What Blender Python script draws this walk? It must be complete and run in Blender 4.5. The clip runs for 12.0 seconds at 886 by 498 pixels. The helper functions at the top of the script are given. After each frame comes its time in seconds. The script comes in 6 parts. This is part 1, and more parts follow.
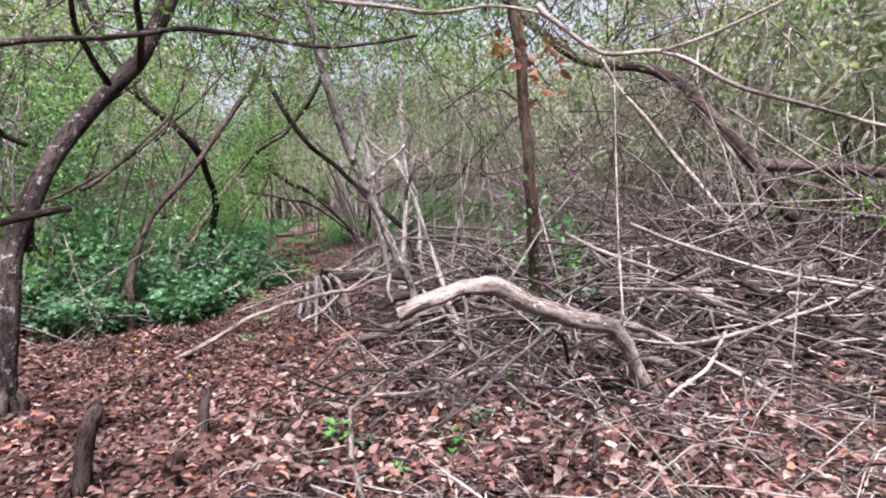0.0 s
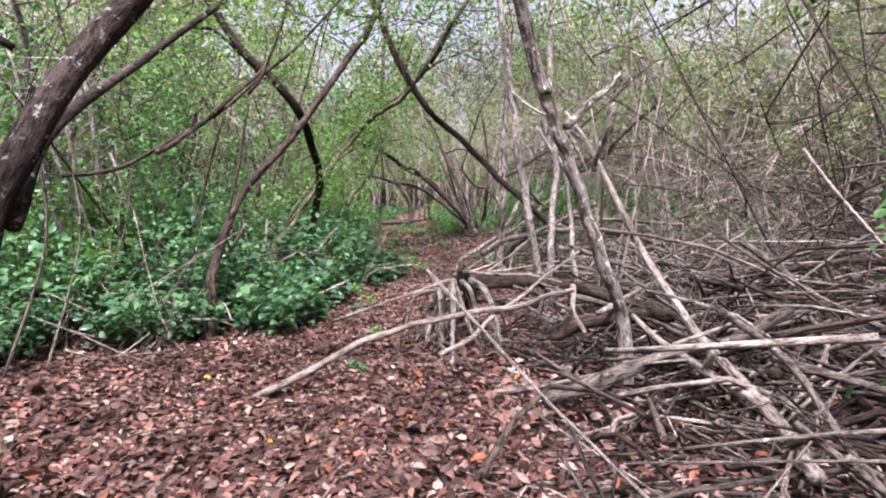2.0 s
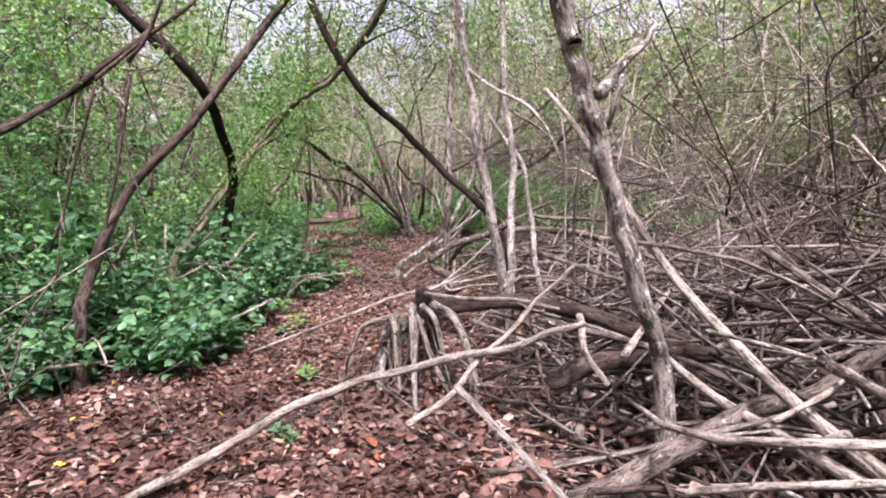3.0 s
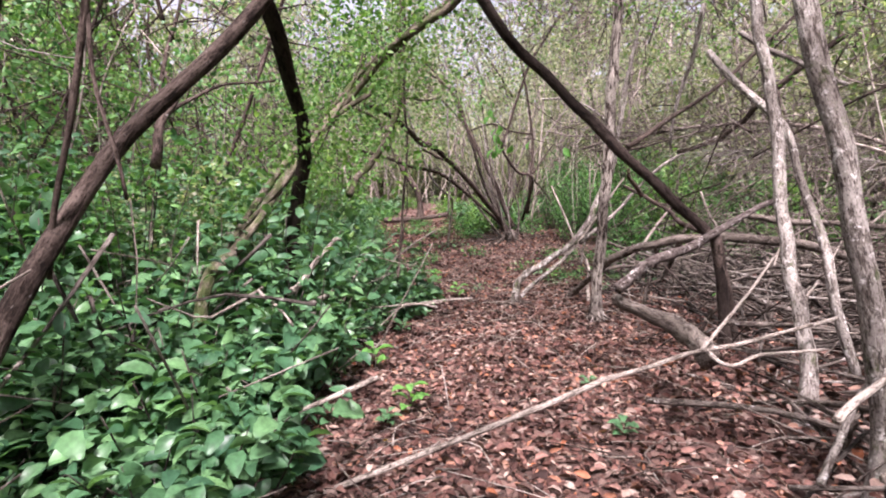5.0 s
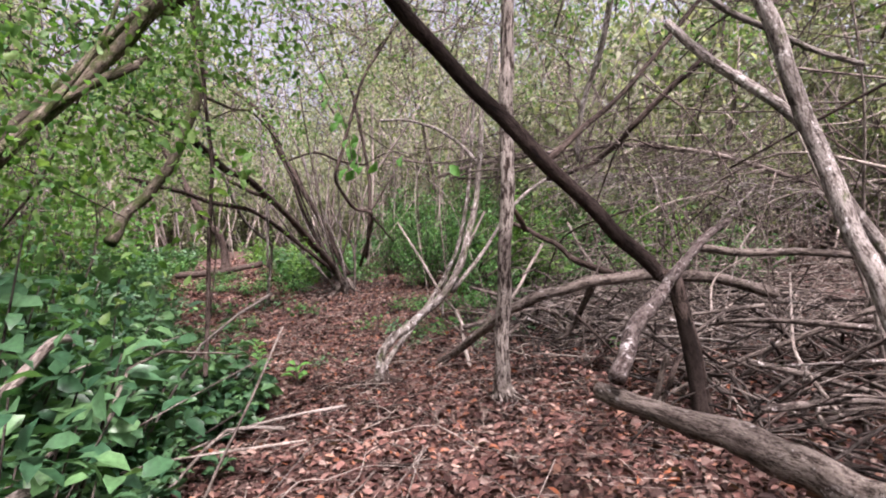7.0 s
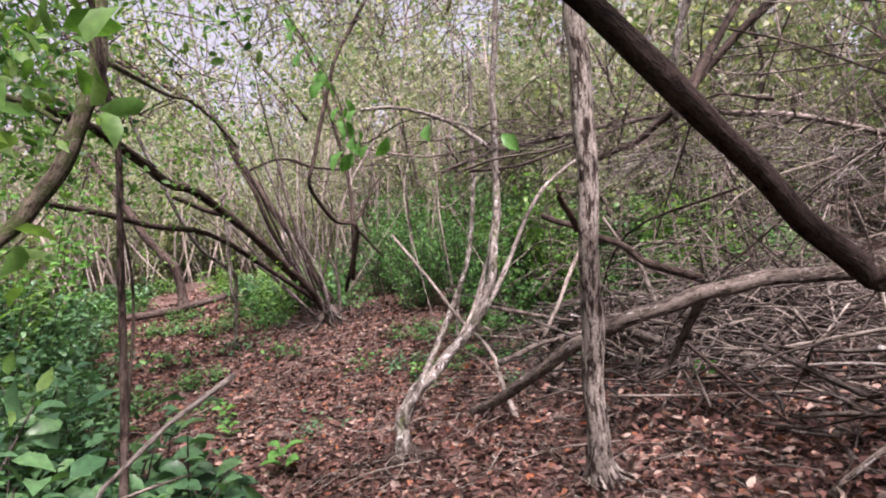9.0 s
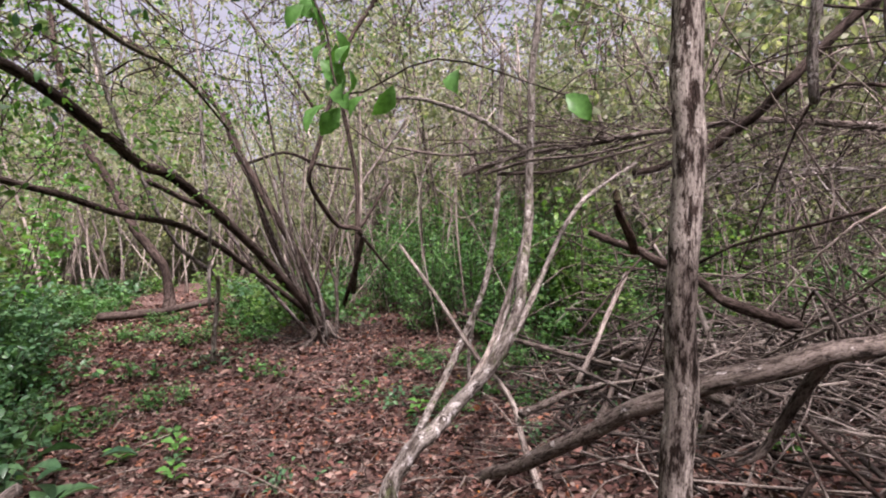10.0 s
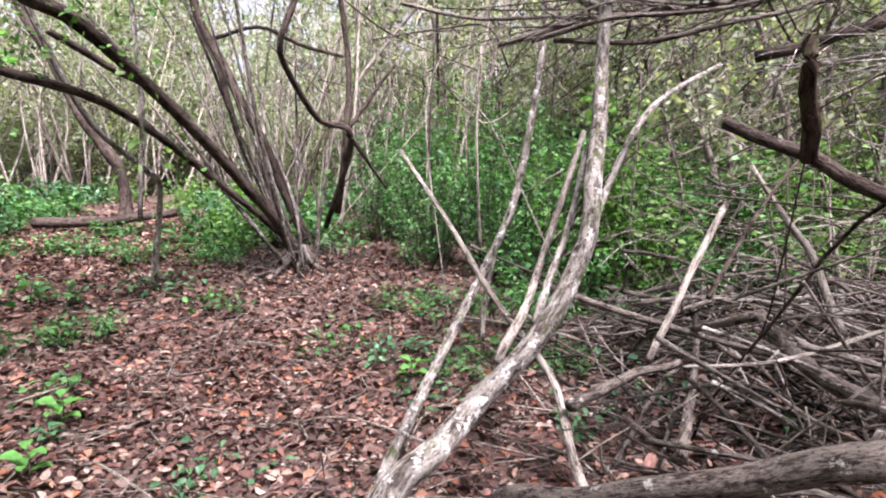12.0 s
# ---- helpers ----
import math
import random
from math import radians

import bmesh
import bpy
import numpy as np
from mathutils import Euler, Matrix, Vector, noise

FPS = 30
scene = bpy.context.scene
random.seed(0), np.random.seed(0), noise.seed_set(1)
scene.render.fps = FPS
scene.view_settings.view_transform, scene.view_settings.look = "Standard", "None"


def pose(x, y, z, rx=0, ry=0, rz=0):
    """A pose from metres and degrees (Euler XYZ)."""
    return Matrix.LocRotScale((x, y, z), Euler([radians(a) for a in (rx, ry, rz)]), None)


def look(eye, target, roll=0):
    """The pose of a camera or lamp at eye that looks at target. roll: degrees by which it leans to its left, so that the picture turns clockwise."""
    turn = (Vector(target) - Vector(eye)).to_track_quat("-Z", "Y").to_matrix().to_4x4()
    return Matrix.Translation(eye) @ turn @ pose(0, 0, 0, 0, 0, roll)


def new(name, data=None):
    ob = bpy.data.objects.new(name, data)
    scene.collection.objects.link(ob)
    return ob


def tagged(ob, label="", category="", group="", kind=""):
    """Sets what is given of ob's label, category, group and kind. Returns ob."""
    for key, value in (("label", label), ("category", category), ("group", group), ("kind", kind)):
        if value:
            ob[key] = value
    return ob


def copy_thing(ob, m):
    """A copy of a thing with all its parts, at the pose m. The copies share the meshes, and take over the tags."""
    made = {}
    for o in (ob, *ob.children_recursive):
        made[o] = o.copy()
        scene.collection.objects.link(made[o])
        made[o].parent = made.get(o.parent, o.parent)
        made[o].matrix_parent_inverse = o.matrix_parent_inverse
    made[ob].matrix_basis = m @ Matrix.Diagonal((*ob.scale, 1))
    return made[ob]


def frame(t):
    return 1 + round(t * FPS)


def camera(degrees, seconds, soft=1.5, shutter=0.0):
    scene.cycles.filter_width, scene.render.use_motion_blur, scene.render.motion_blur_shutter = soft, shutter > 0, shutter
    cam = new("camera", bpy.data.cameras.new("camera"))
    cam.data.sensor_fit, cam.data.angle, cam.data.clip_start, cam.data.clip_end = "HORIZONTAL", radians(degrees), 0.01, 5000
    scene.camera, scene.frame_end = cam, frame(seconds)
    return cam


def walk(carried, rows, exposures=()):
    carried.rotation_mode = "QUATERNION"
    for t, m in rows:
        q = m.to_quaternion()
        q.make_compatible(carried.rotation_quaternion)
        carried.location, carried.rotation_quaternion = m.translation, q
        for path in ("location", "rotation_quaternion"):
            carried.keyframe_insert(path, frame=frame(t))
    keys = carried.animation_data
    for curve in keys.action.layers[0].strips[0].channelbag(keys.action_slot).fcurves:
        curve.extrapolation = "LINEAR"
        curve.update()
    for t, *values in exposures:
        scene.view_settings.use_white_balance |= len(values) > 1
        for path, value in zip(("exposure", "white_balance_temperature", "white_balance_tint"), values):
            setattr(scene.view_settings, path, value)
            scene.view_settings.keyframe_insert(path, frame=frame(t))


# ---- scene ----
cam = camera(78.8, 12.0, 2.0)
PATH = [
    (0, (0.703, 2.069, 1.48), (0.518, 4.058, 1.373), -1.7),
    (0.5, (0.564, 2.579, 1.496), (0.335, 4.566, 1.461), -1.1),
    (1, (0.244, 3.195, 1.531), (-0.087, 5.167, 1.491), -0.1),
    (1.5, (-0.086, 3.698, 1.411), (-0.591, 5.63, 1.305), -0.7),
    (2, (-0.451, 4.267, 1.398), (-0.976, 6.192, 1.268), -0.1),
    (2.5, (-0.793, 4.813, 1.467), (-1.166, 6.775, 1.366), -0.7),
    (3, (-0.953, 5.383, 1.469), (-1.216, 7.36, 1.32), -0.6),
    (3.5, (-1.163, 6.093, 1.485), (-1.567, 8.046, 1.335), 3.2),
    (3.7, (-1.261, 6.285, 1.494), (-1.73, 8.226, 1.382), 3.7),
    (5.3, (-2.689, 8.449, 1.371), (-3.12, 10.397, 1.221), -1.1),
    (5.5, (-2.792, 8.672, 1.345), (-3.087, 10.647, 1.238), -0.9),
    (6, (-3.041, 9.096, 1.4), (-3.165, 11.089, 1.289), -0.6),
    (6.5, (-3.219, 9.649, 1.369), (-3.241, 11.649, 1.31), -1.7),
    (6.7, (-3.22, 9.863, 1.437), (-3.14, 11.861, 1.397), -2.0),
    (8.3, (-3.411, 11.245, 1.431), (-2.924, 13.179, 1.58), -3.9),
    (8.5, (-3.444, 11.407, 1.434), (-3.042, 13.362, 1.558), -4.6),
    (9, (-3.528, 11.886, 1.519), (-3.192, 13.857, 1.543), -7.0),
    (9.5, (-3.543, 12.328, 1.487), (-3.265, 14.308, 1.529), -5.9),
    (10, (-3.388, 12.928, 1.514), (-3.093, 14.904, 1.608), -2.8),
    (10.5, (-3.229, 13.411, 1.539), (-2.643, 15.314, 1.735), 1.8),
    (11, (-3.209, 13.818, 1.443), (-2.515, 15.691, 1.545), 3.8),
    (11.5, (-3.246, 14.272, 1.341), (-2.762, 16.212, 1.279), 2.5),
    (12, (-3.27, 14.495, 1.384), (-2.975, 16.467, 1.234), 1.1),
]
EXPOSURE = [(0.0, 2.5, 5900, 26), (1.0, 2.42, 5900, 28), (2.5, 2.7, 6150, 28), (3.5, 2.72, 6200, 30), (5.5, 2.68, 6350, 29), (6.5, 2.47, 6350, 30), (8.5, 2.5, 6500, 30), (9.5, 2.45, 6400, 31), (10.0, 2.23, 6450, 30), (10.5, 2.22, 6400, 31), (11.0, 2.2, 6330, 29), (11.5, 2.6, 6080, 24), (12.0, 2.95, 6030, 24)]
walk(cam, [(t, look(eye, target, roll)) for t, eye, target, roll in PATH], EXPOSURE)

# ---- sky and sun: an overcast day above an open canopy ----
world = bpy.data.worlds.new("world")
scene.world = world
world.use_nodes = True
wn = world.node_tree
sky = wn.nodes.new("ShaderNodeTexSky")
sky.sky_type = "NISHITA"
sky.sun_disc = False
sky.sun_elevation, sky.sun_rotation = radians(58), radians(200)
sky.air_density, sky.dust_density, sky.ozone_density = 0.7, 6.0, 0.6
pale_sky = wn.nodes.new("ShaderNodeHueSaturation")
pale_sky.inputs["Saturation"].default_value = 0.3
wn.links.new(sky.outputs[0], pale_sky.inputs["Color"])
wn.links.new(pale_sky.outputs[0], wn.nodes["Background"].inputs[0])
wn.nodes["Background"].inputs[1].default_value = 0.068
sun = new("sun", bpy.data.lights.new("sun", "SUN"))
sun.data.energy, sun.data.angle, sun.data.color = 3.6, radians(11), (1.0, 0.97, 0.92)
sun.matrix_world = look((0, 0, 0), (-0.18, 0.5, -0.85))

# ---- materials ----


def rgb(c):
    return (c[0], c[1], c[2], 1.0)


def material(name, rough=0.8, specular=0.3):
    m = bpy.data.materials.new(name)
    m.use_nodes = True
    b = m.node_tree.nodes["Principled BSDF"]
    b.inputs["Roughness"].default_value = rough
    b.inputs["Specular IOR Level"].default_value = specular
    return m, m.node_tree, b


def add(nt, kind, **values):
    n = nt.nodes.new(kind)
    for key, v in values.items():
        n.inputs[key].default_value = v
    return n


def ramp(nt, source, stops):
    r = nt.nodes.new("ShaderNodeValToRGB")
    while len(r.color_ramp.elements) < len(stops):
        r.color_ramp.elements.new(0.5)
    for e, (p, c) in zip(r.color_ramp.elements, stops):
        e.position, e.color = p, rgb(c)
    nt.links.new(source, r.inputs[0])
    return r.outputs[0]


def mix(nt, fac, a, b, blend="MIX"):
    n = nt.nodes.new("ShaderNodeMix")
    n.data_type, n.blend_type = "RGBA", blend
    if isinstance(fac, float):
        n.inputs[0].default_value = fac
    else:
        nt.links.new(fac, n.inputs[0])
    for sock, v in ((n.inputs[6], a), (n.inputs[7], b)):
        if isinstance(v, tuple):
            sock.default_value = rgb(v)
        else:
            nt.links.new(v, sock)
    return n.outputs[2]


def bump(nt, bsdf, height, strength, distance):
    n = add(nt, "ShaderNodeBump", Strength=strength, Distance=distance)
    nt.links.new(height, n.inputs["Height"])
    nt.links.new(n.outputs[0], bsdf.inputs["Normal"])


def bark(name, dark, mid, pale, lichen=0.6, moss=0.0, stripe=5.0, fine=95.0, vary=0.0):
    """Bark: fibres along the stem, flaking patches, pale lichen spots above the level lichen, green moss by moss."""
    m, nt, b = material(name, 0.92, 0.06)
    co = add(nt, "ShaderNodeAttribute")
    co.attribute_name = "grain"

    def grain(scale, along, detail=5.0, rough=0.65):
        mp = add(nt, "ShaderNodeMapping", Scale=(1.0, 1.0, 1.0 / along))
        nt.links.new(co.outputs["Vector"], mp.inputs[0])
        n = add(nt, "ShaderNodeTexNoise", Scale=scale, Detail=detail, Roughness=rough)
        nt.links.new(mp.outputs[0], n.inputs["Vector"])
        return n.outputs[0]

    fib = grain(fine, stripe)
    flake = grain(30.0, 3.2, 4.0, 0.6)
    spots = grain(17.0, 1.2, 5.0, 0.75)
    big = grain(3.0, 2.0, 3.0, 0.5)
    col = ramp(nt, fib, [(0.3, dark), (0.48, mid), (0.68, pale)])
    col = mix(nt, ramp(nt, flake, [(0.47, (0, 0, 0)), (0.55, (0.8, 0.8, 0.8))]), col, tuple(0.35 * u + 0.65 * v for u, v in zip(mid, pale)))
    col = mix(nt, ramp(nt, flake, [(0.33, (0.85, 0.85, 0.85)), (0.4, (0, 0, 0))]), col, dark)
    col = mix(nt, ramp(nt, spots, [(lichen, (0, 0, 0)), (lichen + 0.04, (0.9, 0.9, 0.9))]), col, tuple(min(0.7, 0.25 + 0.75 * v) for v in pale))
    if moss:
        col = mix(nt, ramp(nt, grain(11.0, 1.5, 6.0), [(0.62 - moss * 0.3, (0, 0, 0)), (0.72 - moss * 0.3, (1, 1, 1))]), col, (0.06, 0.075, 0.03))
    col = mix(nt, 1.0, col, ramp(nt, big, [(0.34, (0.4, 0.38, 0.37)), (0.5, (0.85, 0.84, 0.83)), (0.68, (1.15, 1.13, 1.12))]), "MULTIPLY")
    fleck = grain(130.0, 2.2, 3.0, 0.7)
    col = mix(nt, 1.0, col, ramp(nt, fleck, [(0.36, (0.3, 0.28, 0.27)), (0.46, (0.95, 0.95, 0.95)), (0.6, (1.0, 1.0, 1.0)), (0.7, (1.5, 1.5, 1.5))]), "MULTIPLY")
    if vary:
        geo = add(nt, "ShaderNodeNewGeometry")
        lo, hi = 1 - vary, 1 + vary * 0.5
        col = mix(nt, 1.0, col, ramp(nt, geo.outputs["Random Per Island"], [(0.0, (lo, lo, lo)), (1.0, (hi, hi * 0.97, hi * 0.94))]), "MULTIPLY")
    nt.links.new(col, b.inputs["Base Color"])
    hm = add(nt, "ShaderNodeMath")
    nt.links.new(fib, hm.inputs[0])
    nt.links.new(flake, hm.inputs[1])
    bump(nt, b, hm.outputs[0], 1.0, 0.012)
    return m


def foliage(name, colors, rough=0.45, glow=0.3, mottled=False, gloss=0.2):
    """Leaves: a colour for each leaf, veins of lighter tone, some light let through."""
    m, nt, b = material(name, rough, gloss)
    geo = add(nt, "ShaderNodeNewGeometry")
    n = len(colors)
    col = ramp(nt, geo.outputs["Random Per Island"], [(i / (n - 1), c) for i, c in enumerate(colors)])
    co = add(nt, "ShaderNodeTexCoord")
    no = add(nt, "ShaderNodeTexNoise", Scale=55.0, Detail=3.0)
    nt.links.new(co.outputs["Object"], no.inputs["Vector"])
    col = mix(nt, 1.0, col, ramp(nt, no.outputs[0], [(0.3, (0.7, 0.7, 0.66)), (0.7, (1.2, 1.2, 1.15))]), "MULTIPLY")
    if mottled:
        # broad noise patches, darker and lighter across the leaves
        patch = add(nt, "ShaderNodeTexNoise", Scale=1.6, Detail=5.0, Roughness=0.6)
        nt.links.new(co.outputs["Object"], patch.inputs["Vector"])
        col = mix(nt, 1.0, col, ramp(nt, patch.outputs[0], [(0.36, (0.36, 0.33, 0.32)), (0.5, (0.85, 0.83, 0.82)), (0.66, (1.12, 1.08, 1.05))]), "MULTIPLY")
    nt.links.new(col, b.inputs["Base Color"])
    tr = add(nt, "ShaderNodeBsdfTranslucent")
    nt.links.new(mix(nt, 1.0, col, (1.5, 1.7, 0.8), "MULTIPLY"), tr.inputs[0])
    sh = nt.nodes.new("ShaderNodeMixShader")
    sh.inputs[0].default_value = glow
    nt.links.new(b.outputs[0], sh.inputs[1])
    nt.links.new(tr.outputs[0], sh.inputs[2])
    nt.links.new(sh.outputs[0], nt.nodes["Material Output"].inputs[0])
    return m


BARK = {
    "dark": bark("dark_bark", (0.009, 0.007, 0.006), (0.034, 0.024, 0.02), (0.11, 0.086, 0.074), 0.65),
    "lichened": bark("lichened_bark", (0.014, 0.01, 0.009), (0.048, 0.035, 0.031), (0.17, 0.145, 0.135), 0.57),
    "blotched": bark("blotched_bark", (0.008, 0.006, 0.006), (0.028, 0.021, 0.018), (0.085, 0.068, 0.06), 0.59),
    "black": bark("black_bark", (0.008, 0.006, 0.006), (0.02, 0.014, 0.012), (0.045, 0.035, 0.03), 0.78),
    "mossy": bark("mossy_bark", (0.025, 0.021, 0.016), (0.085, 0.07, 0.052), (0.22, 0.19, 0.15), 0.61, moss=0.5),
    "striped": bark("striped_bark", (0.011, 0.008, 0.007), (0.05, 0.036, 0.03), (0.52, 0.47, 0.42), 0.64, stripe=5.0, fine=40.0),
    "white": bark("white_flaking_bark", (0.018, 0.014, 0.011), (0.088, 0.073, 0.062), (0.31, 0.285, 0.26), 0.575, moss=0.22, stripe=4.0, fine=48.0),
    "pale": bark("pale_bark", (0.026, 0.021, 0.018), (0.11, 0.092, 0.08), (0.35, 0.325, 0.3), 0.58, moss=0.12),
    "grey": bark("grey_bark", (0.014, 0.011, 0.009), (0.066, 0.052, 0.044), (0.22, 0.19, 0.166), 0.61),
    "tan": bark("barkless_wood", (0.032, 0.024, 0.019), (0.135, 0.11, 0.089), (0.3, 0.262, 0.23), 0.6, stripe=9.0),
    "bone": bark("bleached_wood", (0.04, 0.032, 0.027), (0.185, 0.158, 0.138), (0.42, 0.385, 0.35), 0.64, stripe=8.0, vary=0.4),
    "red": bark("red_bark", (0.012, 0.008, 0.007), (0.038, 0.024, 0.019), (0.11, 0.075, 0.06), 0.66, moss=0.3),
    "brush": bark("brush_wood", (0.012, 0.009, 0.008), (0.05, 0.041, 0.036), (0.18, 0.16, 0.145), 0.62, stripe=5.0, vary=0.75),
}
LEAF = {
    "shrub": foliage("shrub_leaf", [(0.022, 0.066, 0.034), (0.042, 0.108, 0.05), (0.062, 0.14, 0.066), (0.098, 0.2, 0.082)], 0.38, 0.26, gloss=0.32),
    "canopy": foliage("canopy_leaf", [(0.035, 0.085, 0.022), (0.065, 0.145, 0.035), (0.1, 0.185, 0.052), (0.15, 0.23, 0.08)], 0.45, 0.4),
    "thicket": foliage("thicket_leaf", [(0.02, 0.065, 0.022), (0.04, 0.11, 0.034), (0.065, 0.155, 0.05), (0.1, 0.21, 0.065)], 0.45, 0.28),
    "fresh": foliage("fresh_leaf", [(0.05, 0.15, 0.035), (0.08, 0.21, 0.05), (0.12, 0.28, 0.075)], 0.4, 0.35),
    # the bright haze of distance is put into this paler, greyer leaf colour
    "far": foliage("hazed_far_leaf", [(0.08, 0.115, 0.065), (0.14, 0.165, 0.105), (0.2, 0.21, 0.155), (0.27, 0.265, 0.22)], 0.7, 0.45, gloss=0.1),
    "dead": foliage("dead_leaf", [(0.14, 0.055, 0.035), (0.22, 0.09, 0.055), (0.3, 0.15, 0.1)], 0.7, 0.2),
    "litter": foliage("litter_leaf", [(0.02, 0.012, 0.011), (0.05, 0.026, 0.023), (0.1, 0.05, 0.043), (0.065, 0.035, 0.031), (0.15, 0.077, 0.067), (0.19, 0.108, 0.093), (0.125, 0.085, 0.075),
                                      (0.32, 0.25, 0.225), (0.24, 0.085, 0.042)], 0.65, 0.05, True, gloss=0.1),
    "yellow": foliage("yellow_leaf", [(0.55, 0.34, 0.04), (0.62, 0.4, 0.05), (0.5, 0.2, 0.04)], 0.55, 0.15),
}


def soil_material():
    m, nt, b = material("forest_soil", 0.95, 0.15)
    co = add(nt, "ShaderNodeTexCoord")
    n1 = add(nt, "ShaderNodeTexNoise", Scale=1.1, Detail=5.0)
    n2 = add(nt, "ShaderNodeTexNoise", Scale=26.0, Detail=6.0, Roughness=0.7)
    vo = add(nt, "ShaderNodeTexVoronoi", Scale=22.0)
    for n in (n1, n2, vo):
        nt.links.new(co.outputs["Object"], n.inputs["Vector"])
    a = ramp(nt, n2.outputs[0], [(0.3, (0.02, 0.014, 0.012)), (0.52, (0.075, 0.048, 0.041)), (0.72, (0.17, 0.11, 0.093))])
    c = mix(nt, 0.4, a, ramp(nt, vo.outputs["Color"], [(0.0, (0.03, 0.018, 0.016)), (0.6, (0.11, 0.065, 0.053)), (1.0, (0.22, 0.15, 0.125))]))
    c = mix(nt, 1.0, c, ramp(nt, n1.outputs[0], [(0.3, (0.65, 0.62, 0.6)), (0.7, (1.1, 1.1, 1.1))]), "MULTIPLY")
    nt.links.new(c, b.inputs["Base Color"])
    bump(nt, b, n2.outputs[0], 0.8, 0.03)
    return m


SOIL = soil_material()


def stone_material():
    m, nt, b = material("pale_stone", 0.85, 0.2)
    co = add(nt, "ShaderNodeTexCoord")
    n = add(nt, "ShaderNodeTexNoise", Scale=38.0, Detail=6.0, Roughness=0.65)
    nt.links.new(co.outputs["Object"], n.inputs["Vector"])
    nt.links.new(ramp(nt, n.outputs[0], [(0.3, (0.16, 0.12, 0.1)), (0.5, (0.34, 0.28, 0.25)), (0.7, (0.46, 0.41, 0.38))]), b.inputs["Base Color"])
    bump(nt, b, n.outputs[0], 0.6, 0.01)
    return m


STONE = stone_material()

# ---- shapes ----
rng = np.random.default_rng(7)
RISE_Y = [-60.0, 17.5, 19.0, 20.5, 22.0, 25.0, 32.0, 60.0, 300.0]
RISE_Z = [0.0, 0.0, 0.1, 0.6, 0.85, 1.2, 1.6, 2.1, 3.0]


def height(x, y):
    """The forest floor: level, then rising beyond the twin-stemmed tree, with soft hummocks."""
    x, y = np.asarray(x, float), np.asarray(y, float)
    z = np.interp(y, RISE_Y, RISE_Z)
    z = z + 0.035 * np.sin(1.7 * x + 0.6) * np.sin(1.3 * y + 1.1) + 0.02 * np.sin(4.1 * x + 2.0 * y)
    z = z + 0.3 * np.exp(-(((x + 1.75) / 0.55) ** 2 + ((y - 9.25) / 0.5) ** 2))
    return z


def mesh_from(name, verts, faces):
    """A mesh from an array of vertices and an array of faces that all have the same number of corners."""
    verts, faces = np.asarray(verts, np.float32), np.asarray(faces, np.int32)
    me = bpy.data.meshes.new(name)
    grain = verts[:, 3:].copy() if verts.shape[1] > 3 else None
    verts = np.ascontiguousarray(verts[:, :3])
    k = faces.shape[1]
    me.vertices.add(len(verts))
    me.vertices.foreach_set("co", verts.ravel())
    me.loops.add(faces.size)
    me.loops.foreach_set("vertex_index", faces.ravel())
    me.polygons.add(len(faces))
    me.polygons.foreach_set("loop_start", np.arange(0, faces.size, k, dtype=np.int32))
    me.update(calc_edges=True)
    me.validate()
    if grain is not None:
        me.attributes.new("grain", "FLOAT_VECTOR", "POINT").data.foreach_set("vector", grain.ravel())
    return me


def smooth(me):
    me.polygons.foreach_set("use_smooth", np.ones(len(me.polygons), dtype=bool))
    return me


def curve_points(points, per=5):
    """Catmull-Rom through the points."""
    p = np.asarray(points, float)
    p = np.vstack([2 * p[0] - p[1], p, 2 * p[-1] - p[-2]])
    out = []
    for i in range(1, len(p) - 2):
        for t in np.arange(per) / per:
            a, b, c, d = p[i - 1:i + 3]
            out.append(0.5 * (2 * b + (c - a) * t + (2 * a - 5 * b + 4 * c - d) * t * t + (3 * b - a - 3 * c + d) * t ** 3))
    out.append(p[-2])
    return np.array(out)


